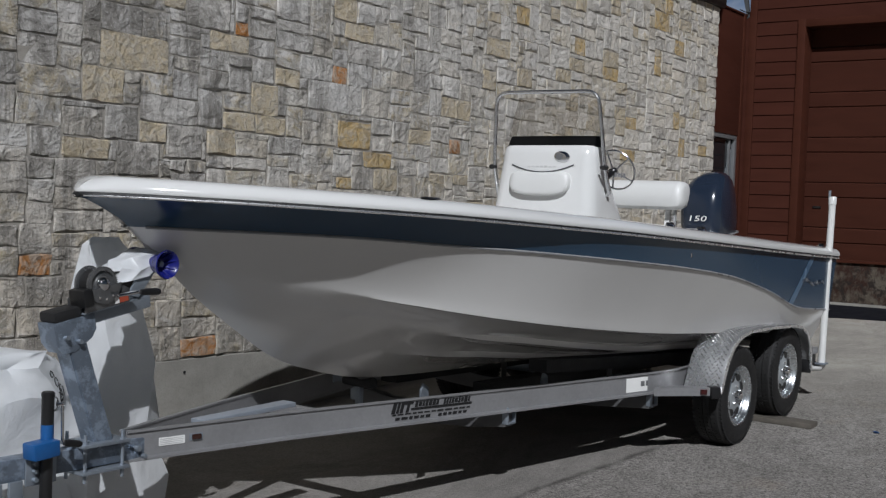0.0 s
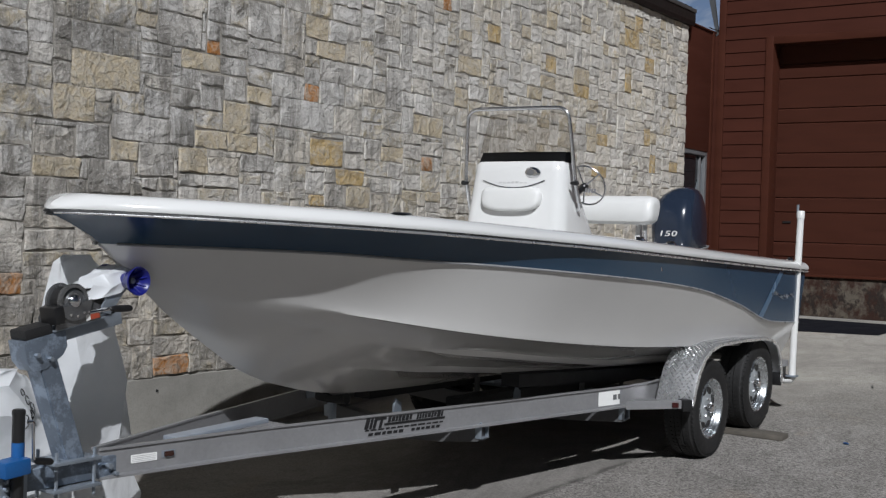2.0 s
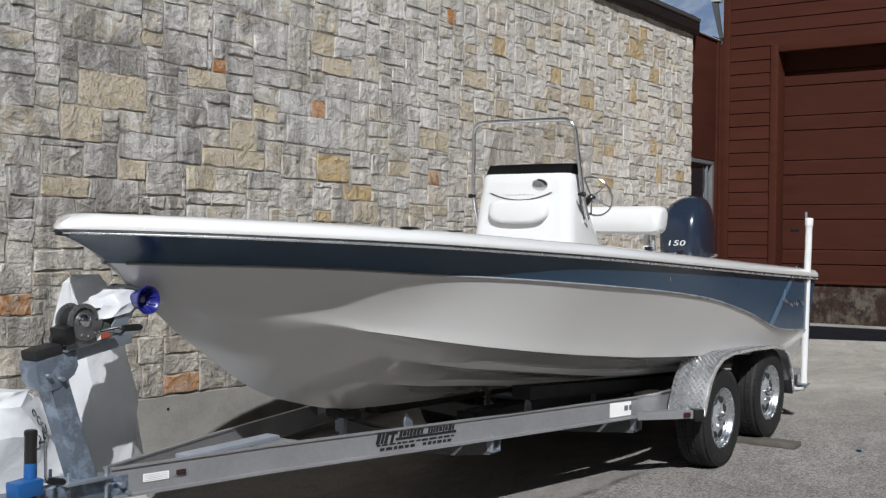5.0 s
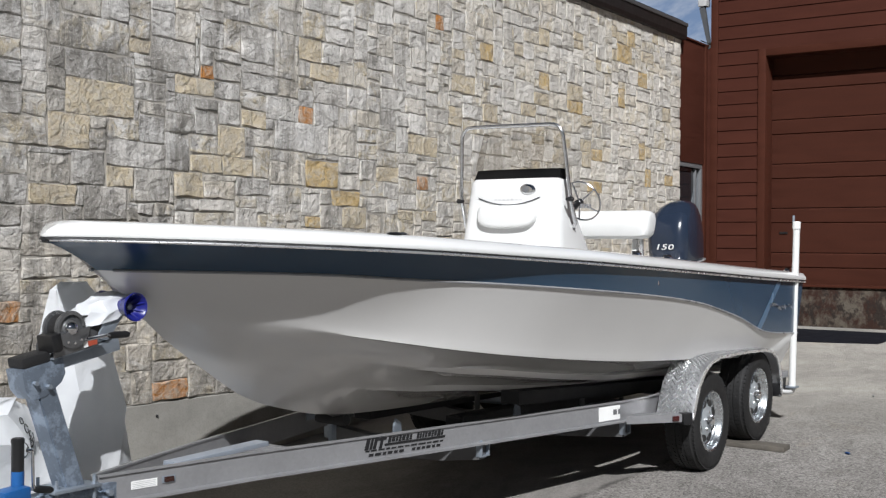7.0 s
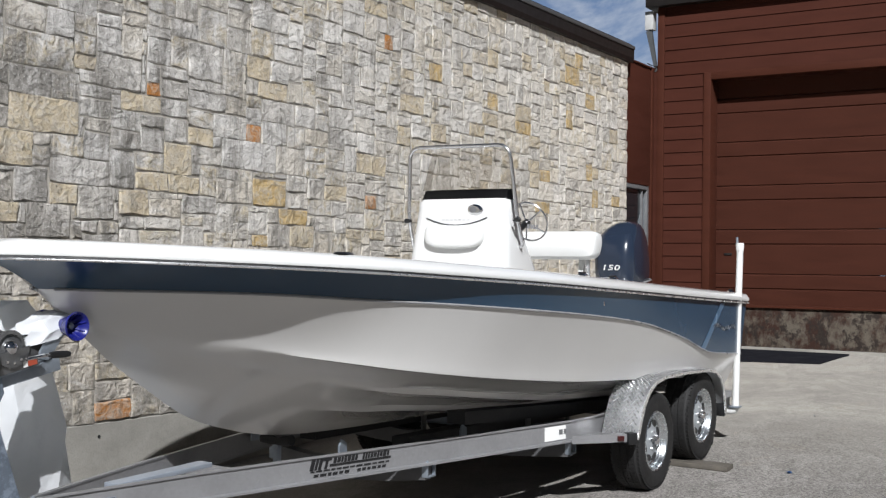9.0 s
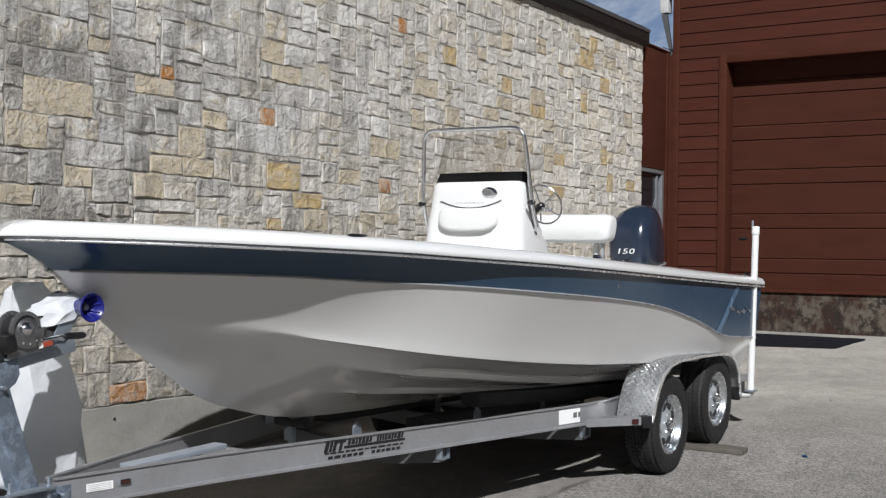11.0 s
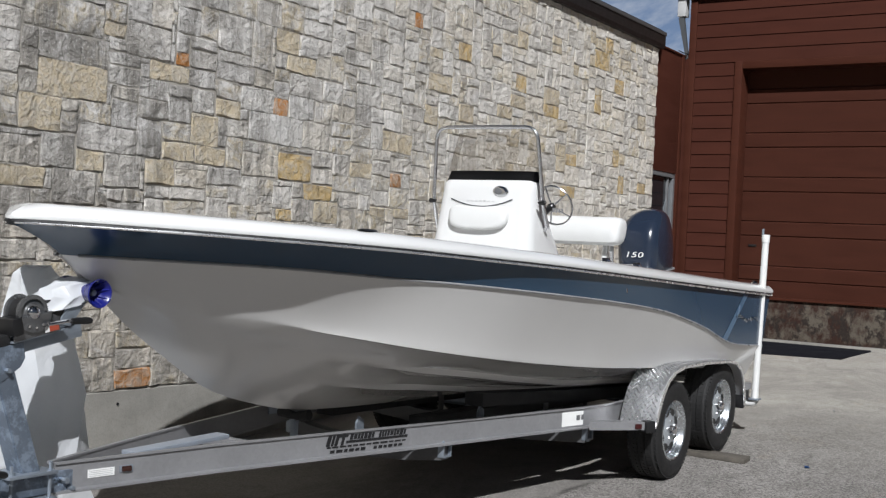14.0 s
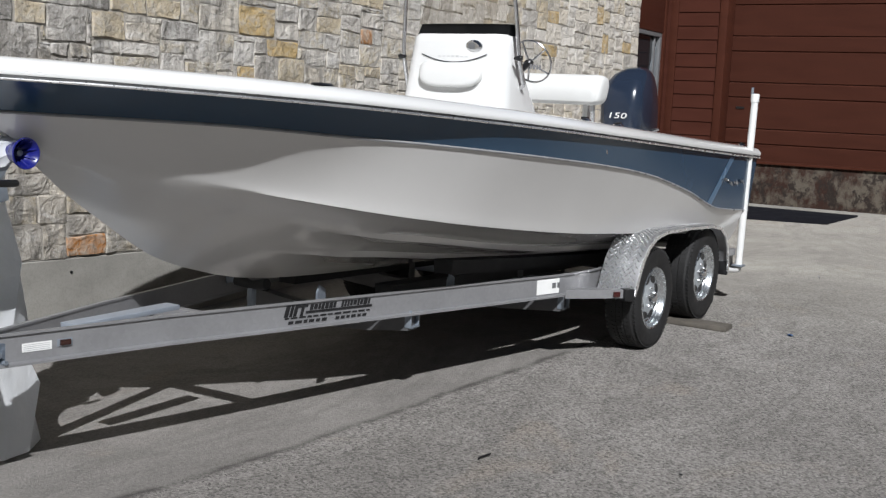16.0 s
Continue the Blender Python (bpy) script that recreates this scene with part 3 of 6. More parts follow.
part("roof_overhang", B(RX - 0.14, RX + 14, RFAR, 2.13, TOP, TOP + 0.2, bevel=0.01), FASCIA, red)
strap = bmesh.new()
sv = [[strap.verts.new((x, y, z)) for y, z in ((1.99, 4.30), (2.02, 4.28), (2.16, TOP - 0.32), (2.08, TOP - 0.30))] for x in (RX - 0.03, RX + 0.02)]
strap.faces.new(sv[0])
strap.faces.new(sv[1])
for i in range(4):
    strap.faces.new((sv[0][i], sv[0][(i + 1) % 4], sv[1][(i + 1) % 4], sv[1][i]))
part("gutter_end", B(RX - 0.05, RX + 0.09, 2.05, 2.17, TOP - 0.30, TOP - 0.04, bevel=0.008), plain("pale_gutter", (0.48, 0.48, 0.473), 0.5), red, "pale grey gutter end")
part("gutter_strap", strap, plain("grey_gutter", (0.0727, 0.0763, 0.08), 0.5), red)
part("wall_cable", T([(RX - 0.3, 2.02, 4.36), (RX - 0.15, 2.01, 4.352), (RX, 1.99, 4.362)], 0.007, 6), BLACK, red)


def board_mesh(y0, y1, h):
    bm = bmesh.new()
    a = [(RX + 0.004, 0.0), (RX - 0.011, 0.003), (RX - 0.010, 0.010), (RX + 0.002, h), (RX + 0.03, h), (RX + 0.03, 0.0)]
    vr = strip(bm, [[(x, y0, z) for x, z in a], [(x, y1, z) for x, z in a]], True)
    bm.faces.new(vr[0])
    bm.faces.new(vr[1])
    return finish("siding_board", bm, RED)


PITCH = 0.1805
short, wide, right = board_mesh(DOOR_L + 0.107, 1.883, PITCH - 0.0005), board_mesh(RFAR, 1.883, PITCH - 0.0005), board_mesh(RFAR, DOOR_R - 0.107, PITCH - 0.0005)
z = 4.395 - 20 * PITCH
k = 0
while z < TOP - 0.02:
    for me in (wide,) if z > DOOR_T + 0.09 else (short, right):
        if z > 1.0:
            ob = new("siding_board", me)
            ob.parent, ob.location = red, (0, 0, z)
    z += PITCH

dock_door = thing("door_2", "dark red sectional overhead loading door, closed", "door", kind="structure")


def section_mesh(z0, h):
    """One door section: a tall flat field and a narrow one between grooves."""
    bm = bmesh.new()
    prof = [(-0.002, 0.0), (-0.018, 0.006), (-0.018, 0.390), (-0.012, 0.396), (-0.004, 0.398), (-0.004, 0.406), (-0.018, 0.416), (-0.018, h - 0.020), (-0.012, h - 0.010), (-0.002, h - 0.003), (0.04, h - 0.003), (0.04, 0)]
    vr = strip(bm, [[(RX + 0.285 + x, y, z0 + z) for x, z in prof] for y in (DOOR_R - 0.05, DOOR_L + 0.05)], True)
    bm.faces.new(vr[0])
    bm.faces.new(vr[1])
    return bm


for k in range(6):
    part("door_section", section_mesh(0.845 + 0.607 * k, 0.607), RED_DOOR, dock_door, smooth=False)
part("door_lock", B(RX + 0.255, RX + 0.27, 0.98, 1.09, 1.705, 1.735), BLACK, dock_door)
# thin flat dark patch laid over the paving at the dock foot
bm = bmesh.new()
corners = [(6.55, 0.4), (6.62, -0.05), (6.72, -0.58), (7.1, -0.62), (7.72, -0.70), (7.80, -0.68), (7.81, 1.6), (6.5, 1.5)]
vs = [bm.verts.new((x, y, gz(x) + 0.009)) for x, y in corners]
ws_ = [bm.verts.new((x, y, gz(x) - 0.01)) for x, y in corners]
bm.faces.new(vs)
for i in range(len(vs)):
    j = (i + 1) % len(vs)
    bm.faces.new((vs[i], vs[j], ws_[j], ws_[i]))
whole("asphalt_patch", bm, MAT_DARK, "flat dark patch on the paving at the dock foot", "paving", "structure", False)


# ---- sky with broken cloud, far behind the roofs ----
def cloud_backdrop():
    m = Mat("cloudy_sky", 1.0)
    m.n.remove(m.b)
    pos = m.place((0.011, 0.011, 0.022), True)
    n1 = m.noise(1.5, 8, 0.6, pos, 0.4)
    sep = m.n.new("ShaderNodeSeparateXYZ")
    m.l.new(m.place((1, 1, 1), True), sep.inputs[0])
    up = m.n.new("ShaderNodeMapRange")
    up.inputs["From Max"].default_value = 160
    m.l.new(sep.outputs["Z"], up.inputs["Value"])
    blue = m.ramp(up.outputs["Result"], (0.0, (0.305, 0.40, 0.54)), (1.0, (0.044, 0.10, 0.24)))
    c = m.mix(m.ramp(n1, (0.42, 0.0), (0.66, 1.0)), blue, (0.58, 0.603, 0.64))
    em = m.n.new("ShaderNodeEmission")
    m.l.new(c, em.inputs["Color"])
    m.l.new(em.outputs[0], m.n["Material Output"].inputs["Surface"])
    bm = bmesh.new()
    strip(bm, [[(420 * math.cos(a), 420 * math.sin(a), z) for a in (radians(d) for d in range(-20, 81, 5))] for z in (-20, 100, 260)])
    return whole("backdrop", bm, m.m, "pale blue sky with broken white cloud", "sky", "structure", 2)


cloud_backdrop()

# ---- the boat ----
SHEER = [(-4.42, 0.0), (-4.35, 0.115), (-4.24, 0.255), (-4.06, 0.425), (-3.88, 0.56), (-3.5, 0.785), (-3.0, 0.97), (-2.0, 1.13), (-1, 1.185), (0, 1.19), (2.0, 1.16)]
RUB_Z = [(-4.42, 1.492), (-4.2, 1.487), (-3.9, 1.478), (-3.1, 1.45), (-2.5, 1.424), (-1.78, 1.393), (-0.7, 1.341), (0.3, 1.294), (2.0, 1.215)]
STEM = [(-4.42, 1.485), (-4.3, 1.435), (-4.164, 1.361), (-3.82, 1.07), (-3.545, 0.888), (-3.283, 0.733), (-3.04, 0.65), (-2.65, 0.567), (-2.0, 0.53), (0, 0.50), (2.0, 0.455)]
BAND_Y = [(-4.164, 0.0), (-4.1, 0.12), (-4.0, 0.245), (-3.8, 0.43), (-3.5, 0.64), (-3.0, 0.858), (-2.0, 1.08), (-1, 1.162), (0, 1.178), (2.0, 1.156)]
BAND_Z = [(-4.164, 1.361), (-3.5, 1.346), (-2.95, 1.315), (-2.46, 1.29), (-1.68, 1.242), (-1.07, 1.2), (-0.57, 1.157), (-0.25, 1.12), (0.0, 1.08), (0.45, 0.996), (0.81, 0.905), (1.0, 0.868), (1.2, 0.85), (1.7, 0.82), (2.0, 0.81)]
CHINE_Y = [(-4.1, 0.0), (-4.002, 0.06), (-3.82, 0.19), (-3.468, 0.378), (-3.056, 0.618), (-2.635, 0.81), (-2.192, 0.905), (-1.69, 0.953), (-0.958, 1.015), (0.0, 1.052), (1.0, 1.055), (2.0, 1.06)]
CHINE_Z = [(-4.1, 1.3), (-4.002, 1.245), (-3.82, 1.19), (-3.468, 1.11), (-3.056, 1.04), (-2.635, 0.971), (-2.192, 0.914), (-1.69, 0.86), (-0.958, 0.796), (0.0, 0.742), (1.0, 0.675), (2.0, 0.56)]
FLARE = [(-4.2, 1.1), (-3.2, 1.15), (-2.2, 1.2), (-1.2, 1.15), (-0.2, 1.05), (0.8, 1.0), (2.0, 1.0)]
STERN = 1.78


def rake(x, z):
    """The transom leans aft: stations near the stern lean with it."""
    u = max(0.0, (x - 0.6) / (STERN - 0.6))
    return x + u * u * (z - 0.8) * 0.32


XS = [-4.42, -4.417, -4.41, -4.395, -4.375, -4.35, -4.32, -4.27, -4.22, -4.164, -4.13, -4.1, -4.05, -3.98, -3.9, -3.8, -3.7, -3.6, -3.5, -3.4, -3.3, -3.2, -3.1, -3.0] + [-2.88 + 0.16 * i for i in range(30)] + [STERN]


def sheer(x):
    return smooth_lerp(x, SHEER) if x > -4.35 else 0.115 * max(0.0, (x + 4.42) / 0.07) ** 0.72


def soften(pts, width):
    """The section averaged over a width that dies away towards both of its ends."""
    p = np.array(pts)
    run = np.concatenate(([0.0], np.cumsum(np.hypot(*np.diff(p, axis=0).T) + 1e-9)))
    dense = np.linspace(0, run[-1], 160)
    dy, dz = np.interp(dense, run, p[:, 0]), np.interp(dense, run, p[:, 1])
    out = []
    for at, (y, z) in zip(run, pts):
        sigma = min(width, 0.42 * at, 0.42 * (run[-1] - at))
        if sigma < 0.004:
            out.append((y, z))
            continue
        k = np.exp(-0.5 * ((dense - at) / sigma) ** 2)
        out.append((float((k * dy).sum() / k.sum()), float((k * dz).sum() / k.sum())))
    return out


def side_points(x):
    """The white hull's half section from keel to colour band, as (y, z): the chine melts into a hollow flare towards the bow."""
    zk, yc, zc = smooth_lerp(x, STEM), max(0, smooth_lerp(x, CHINE_Y)), smooth_lerp(x, CHINE_Z)
    yb, zb = max(0, smooth_lerp(x, BAND_Y)), smooth_lerp(x, BAND_Z)
    if x <= -4.1:
        yc, zc = 0.0, zk
    melt = min(1.0, max(0.0, (-3.0 - x) / 0.9))
    melt = melt * melt * (3 - 2 * melt)
    pts = [(0, zk)]
    sag = 0.04 * min(1, yc / 0.8) * (1 - 1.9 * min(1.0, max(0.0, (-0.6 - x) / 1.4)))
    step = min(1, max(0, (x + 2.75) / 0.6))
    for u in (0.12, 0.30, 0.34, 0.36, 0.5, 0.62, 0.66, 0.68, 0.85):
        zz = zk + (zc - 0.012 - zk) * u - sag * math.sin(math.pi * u)
        if 0.33 < u < 0.37 or 0.65 < u < 0.69:
            zz += (-0.024 if u in (0.34, 0.66) else 0.004) * step
        pts.append((yc * u, zz))
    w = 0.035 * min(1, yc / 0.5) * (1 - melt)
    pts += [(yc - w, zc - 0.014), (yc, zc - 0.008), (yc + 0.004, zc + 0.004)]
    power = smooth_lerp(x, FLARE)
    for u in (0.06, 0.14, 0.25, 0.38, 0.52, 0.66, 0.8, 0.9, 1.0):
        pts.append((yc + 0.004 + (yb - yc - 0.004) * (u**power), zc + 0.004 + (zb - zc - 0.004) * u))
    return soften(pts, 0.08 * melt) if melt > 0.01 else pts


def band_points(x):
    y1, z1 = sheer(x), smooth_lerp(x, RUB_Z)
    y0, z0 = (max(0, smooth_lerp(x, BAND_Y)), smooth_lerp(x, BAND_Z)) if x > -4.164 else (0.0, smooth_lerp(x, STEM))
    out = []
    for u in (0.0, 0.2, 0.4, 0.6, 0.8, 1.0):
        out.append((y0 + (y1 - y0) * u**1.25, z0 + (z1 - z0) * u))
    return out


def both(fn, x):
    p = fn(x)
    near = [Vector((rake(x, z), -y, z)) for y, z in p[::-1]]
    far = [Vector((rake(x, z), y, z)) for y, z in p[1:]] if p[0][0] == 0 else [Vector((rake(x, z), y, z)) for y, z in p]
    return near, far


boat = thing("bay_boat", "white centre-console boat with a blue-grey band, resting on its trailer", "boat")


def hull_mesh():
    bm = bmesh.new()
    rows = []
    for x in XS:
        if x >= -4.164:
            near, far = both(side_points, x)
            rows.append(near + far)
    vr = strip(bm, rows)
    bm.faces.new(vr[-1])
    bmesh.ops.remove_doubles(bm, verts=bm.verts, dist=0.0006)
    return bm


def band_mesh(sign, lo=0, hi=None, out=0.0):
    bm = bmesh.new()
    rows = []
    for x in XS:
        p = band_points(x)
        rows.append([(rake(x, z), sign * (y + out), z) for y, z in p])
    strip(bm, rows)
    bmesh.ops.remove_doubles(bm, verts=bm.verts, dist=0.0006)
    return bm


part("hull", hull_mesh(), GEL_CREAM, boat, "glossy off-white moulded hull")
part("side_band", band_mesh(-1), GEL_BLUE, boat, "glossy blue-grey upper side band")
part("side_band", band_mesh(1), GEL_BLUE, boat, "glossy blue-grey upper side band")
bm = bmesh.new()
p = band_points(STERN)
strip(bm, [[(rake(STERN, z), -y, z) for y, z in p], [(rake(STERN, z), y, z) for y, z in p]])
part("transom", bm, GEL_CREAM, boat)


def along(fn, r, sign, x0=-4.42, x1=STERN, n=6):
    pts = []
    for x in XS:
        if x0 <= x <= x1:
            y, z = fn(x)
            pts.append((rake(x, z), sign * y, z))
    return T(pts, r, n)


for s in (-1, 1):
    part("pinstripe", along(lambda x: (max(0.001, smooth_lerp(x, BAND_Y)) + 0.001, smooth_lerp(x, BAND_Z)), 0.0075, s, -4.15), STRIPE, boat, "thin grey stripe under the blue band")
    part("rub_rail", along(lambda x: (sheer(x) + 0.009, smooth_lerp(x, RUB_Z) + 0.001), 0.0115, s, -4.42), RUBBER, boat, "black rubber rub rail")
    part("rail_insert", along(lambda x: (sheer(x) + 0.0185, smooth_lerp(x, RUB_Z) - 0.003), 0.0065, s, -4.42), RAIL_STEEL, boat, "bright steel rail insert")


def cap_mesh():
    """The moulded gunwale with its rolled outer edge, fore deck and cockpit."""
    bm = bmesh.new()
    rows = []
    for x in XS:
        b, z = sheer(x), smooth_lerp(x, RUB_Z)
        deck = z + 0.055 if x < -2.3 else z + 0.055 - min(1, (x + 2.3) / 0.06) * 0.27
        inner = max(0.0, b - 0.26)
        rise = 0.30 + 0.70 * min(1.0, max(0.0, (x + 4.42) / 0.10)) ** 0.7
        drop = min(1.0, inner / 0.08)
        deck = z + 0.010 + (deck - z - 0.010) * rise * drop + 0.071 * rise * (1 - drop)
        prof = [(b + 0.008, 0.010), (b + 0.019, 0.013), (b + 0.023, 0.022), (b + 0.020, 0.036), (b - 0.006, 0.064), (max(inner, b - 0.06), 0.078), (max(inner, b - 0.14), 0.083), (inner, 0.081), (max(0, inner - 0.012), 0.081 - 0.013 * drop)]
        prof = [(y, z + 0.010 + (up - 0.010) * rise) for y, up in prof] + [(max(0, inner - 0.016), deck)]
        near = [(rake(x, zz), -max(0.0, y), zz) for y, zz in prof]
        far = [(rake(x, zz), max(0.0, y), zz) for y, zz in prof[::-1]]
        rows.append(near + far)
    vr = strip(bm, rows)
    bm.faces.new(vr[-1])
    bm.faces.new(vr[0])
    bmesh.ops.remove_doubles(bm, verts=bm.verts, dist=0.0004)
    return bm


part("gunwale", cap_mesh(), GEL_WHITE, boat, "smooth white moulded gunwale and deck")

# gunwale fittings
oval = bmesh.new()
lathe(oval, [(0.0, 0.010), (0.05, 0.010), (0.062, 0.006), (0.068, 0.0)], 24)
bmesh.ops.transform(oval, verts=oval.verts, matrix=Matrix.Translation((-3.12, -0.83, 1.531)) @ pose(0, 0, 0, 90, 0, 20) @ Matrix.Diagonal((1.6, 1, 0.62, 1)))
part("deck_light", oval, BLACK, boat, "dark oval deck fitting")
for fx in (-1.02, -0.56, 1.70):
    fz = smooth_lerp(fx, RUB_Z) + 0.08
    q = bmesh.new()
    lathe(q, [(0.0, 0.012), (0.03, 0.012), (0.042, 0.004), (0.044, 0.0)], 16)
    bmesh.ops.transform(q, verts=q.verts, matrix=Matrix.Translation((rake(fx, fz), -1.06, fz + 0.003)) @ pose(0, 0, 0, 90, 0, 15) @ Matrix.Diagonal((1.5, 1, 0.8, 1)))
    holder = part("rod_holder", q, CHROME, boat, "polished flush rod holder")
    q = B(rake(fx, fz) - 0.03, rake(fx, fz) + 0.028, -1.075, -1.045, fz + 0.012, fz + 0.026, bevel=0.005)
    part("rod_cap", q, BLACK, holder)
tow = T([(-0.95, -1.155, 1.285), (-0.95, -1.172, 1.283), (-0.94, -1.172, 1.262), (-0.94, -1.155, 1.26)], 0.006, 6)
part("side_fitting", tow, CHROME, boat)

# light slash and emblem on the band
def on_band(x, u):
    y0, z0 = smooth_lerp(x, BAND_Y), smooth_lerp(x, BAND_Z)
    y1, z1 = sheer(x), smooth_lerp(x, RUB_Z)
    z = z0 + (z1 - z0) * u
    return Vector((rake(x, z), -(y0 + (y1 - y0) * u**1.25) - 0.003, z))


bm = bmesh.new()
strip(bm, [[on_band(0.80 + 0.40 * u, 0.02 + 0.93 * u) for u in (0, 0.25, 0.5, 0.75, 1)], [on_band(0.89 + 0.40 * u, 0.02 + 0.93 * u) for u in (0, 0.25, 0.5, 0.75, 1)]])
part("slash_stripe", bm, STRIPE_BLUE, boat, "light blue diagonal slash", smooth=False)
random.seed(5)
bm = bmesh.new()
for k in range(11):
    x = 1.06 + 0.046 * k
    pts = [on_band(x + 0.012 * math.sin(2.1 * j) + 0.010 * j, 0.50 + 0.05 * math.sin(j * 1.9 + 2.3 * k) * (0.5 + 0.5 * random.random()) + 0.035 * math.sin(0.9 * k)) for j in range(5)]
    tube(bm, pts, 0.0042, 4)
part("emblem_script", bm, CHROME, boat, "bright unreadable script emblem")

# console
console_body = bmesh.new()
def console_rows():
    rows = []
    for u in [0, 0.02, 0.25, 0.5, 0.75, 0.93, 0.98, 1.0]:
        z = 0.92 + (1.945 - 0.92) * u
        inset = 0.10 * u + (0.012 if u == 1.0 else 0.004 if u > 0.95 else 0)
        x0, x1 = -0.86 + 0.13 * u + (0.012 if u == 1.0 else 0), -0.20 - 0.31 * max(0.0, min(1.0, (u - 0.35) / 0.5)) ** 1.3 - (0.012 if u == 1.0 else 0)
        w = 0.44 - 0.085 * u - (0.012 if u == 1.0 else 0)
        r = 0.09
        row = []
        for cx, cy, a0 in ((x1 - r, w - r, 0), (x0 + r, w - r, 90), (x0 + r, -w + r, 180), (x1 - r, -w + r, 270)):
            for j in range(5):
                q = radians(a0 + 22.5 * j)
                row.append((cx + r * math.cos(q), cy + r * math.sin(q), z))
        rows.append(row)
    return rows


vr = strip(console_body, console_rows(), True)
console_body.faces.new(vr[-1])
console = part("console", console_body, GEL_WHITE, boat, "white moulded steering console")
# front cushion pod
pod = bmesh.new()
rows = []
for d, s in ((0.0, 1.0), (0.034, 1.0), (0.046, 0.97), (0.054, 0.90), (0.058, 0.75)):
    row = []
    for j in range(28):
        q = 2 * math.pi * j / 28
        cy, cz = math.cos(q), math.sin(q)
        k = (abs(cy) ** 3.2 + abs(cz) ** 3.2) ** (-1 / 3.2)
        yy, zz = 0.228 * k * cy * s, 0.094 * k * cz * s
        zz -= 0.035 * max(0, zz / 0.1) * (1 - (yy / 0.24) ** 2) * 1.0
        row.append((-0.758 - d + 0.10 * (zz / 1.0), 0.005 + yy, 1.700 + zz))
    rows.append(row)
vr = strip(pod, rows, True)
pod.faces.new(vr[-1])
part("front_cushion", pod, VINYL, console, "padded white cushion on the console front")
part("smile_line", T([(-0.759 + 0.006 * abs(u), 0.005 + 0.24 * u, 1.765 + 0.05 * u * u) for u in (-1, -0.75, -0.5, -0.25, 0, 0.25, 0.5, 0.75, 1)], 0.0034, 6), COWL_DARK, console)
random.seed(3)
bm = bmesh.new()
for k in range(7):
    box(bm, -0.7508, -0.746, 0.10 - 0.033 * k, 0.122 - 0.033 * k, 1.797, 1.804 + 0.006 * random.random(), 0)
part("faint_script", bm, FAINT, console, "small grey unreadable maker's mark", smooth=False)
q = bmesh.new()
lathe(q, [(0.0, -0.012), (0.028, -0.012), (0.045, -0.010), (0.056, -0.004), (0.058, 0.004)], 24)
bmesh.ops.transform(q, verts=q.verts, matrix=Matrix.Translation((-0.744, -0.14, 1.868)) @ pose(0, 0, 0, 0, 7, -90) @ Matrix.Diagonal((1.05, 1, 0.64, 1)))
port = part("vent_ring", q, CHROME, console, "polished oval vent")
q = bmesh.new()
lathe(q, [(0.0, -0.0135), (0.03, -0.0135), (0.036, -0.0125)], 20)
bmesh.ops.transform(q, verts=q.verts, matrix=Matrix.Translation((-0.744, -0.125, 1.868)) @ pose(0, 0, 0, 0, 7, -90) @ Matrix.Diagonal((0.8, 1, 0.6, 1)))
part("vent_grille", q, FRAME_GREY, port)
bm = bmesh.new()
for k in range(4):
    box(bm, -0.42 + 0.042 * k, -0.395 + 0.042 * k, -0.368, -0.364, 1.752, 1.782, 0)
part("side_mark", bm, STRIPE, console, "small grey model mark", smooth=False)


def screen_rows(z0, z1, grow, k=9):
    rows = []
    for u in (0, 0.5, 1):
        z = z0 + (z1 - z0) * u
        row = []
        for j in range(-k, k + 1):
            v = j / k
            w = (0.345 - grow * u)
            yy = w * max(-1, min(1, v * 1.45))
            back = max(0.0, abs(v) - 0.66) / 0.34
            row.append((-0.70 + 0.03 * u + 0.035 * abs(yy / w) ** 2 + 0.12 * back * (1 - 0.25 * u), yy * (1 + 0.02 * back), z))
        rows.append(row)
    return rows


def shell(rows, t):
    bm = bmesh.new()
    strip(bm, rows)
    r = bmesh.ops.solidify(bm, geom=list(bm.faces), thickness=t)
    return bm


ws = part("windscreen", shell(screen_rows(2.008, 2.275, 0.055), 0.006), ACRYLIC, console, "clear smoky acrylic windscreen")
ws.visible_shadow = True
part("windscreen_band", shell([[(x - 0.006, y * 1.012, z) for x, y, z in r] for r in screen_rows(1.938, 2.012, 0.012)], 0.010), BLACK, console, "black band along the windscreen foot")


def rounded(pts, r, n=5):
    """A path with its corners rounded."""
    pts = [Vector(p) for p in pts]
    out = [pts[0]]
    for a, b, c in zip(pts, pts[1:], pts[2:]):
        u, v = (a - b).normalized(), (c - b).normalized()
        d = min(r, (a - b).length * 0.45, (c - b).length * 0.45)
        p, q = b + u * d, b + v * d
        for i in range(n + 1):
            s = i / n
            out.append(p * (1 - s) ** 2 + b * 2 * s * (1 - s) + q * s * s)
    return out + [pts[-1]]


part("grab_rail", T(rounded([(-0.56, -0.385, 1.625), (-0.585, -0.418, 1.645), (-0.66, -0.42, 1.78), (-0.745, -0.39, 2.295), (-0.745, 0.395, 2.305), (-0.70, 0.425, 1.80), (-0.625, 0.43, 1.62), (-0.6, 0.425, 1.56)], 0.09), 0.0135, 10), TUBE_STEEL, console, "bent stainless grab rail")
for s in (-1, 1):
    part("rail_knob", T([(-0.70, s * 0.405, 1.80), (-0.70, s * 0.43, 1.80), (-0.70, s * 0.45, 1.80), (-0.70, s * 0.458, 1.80)], [0.010, 0.016, 0.018, 0.013], 10), BLACK, console)
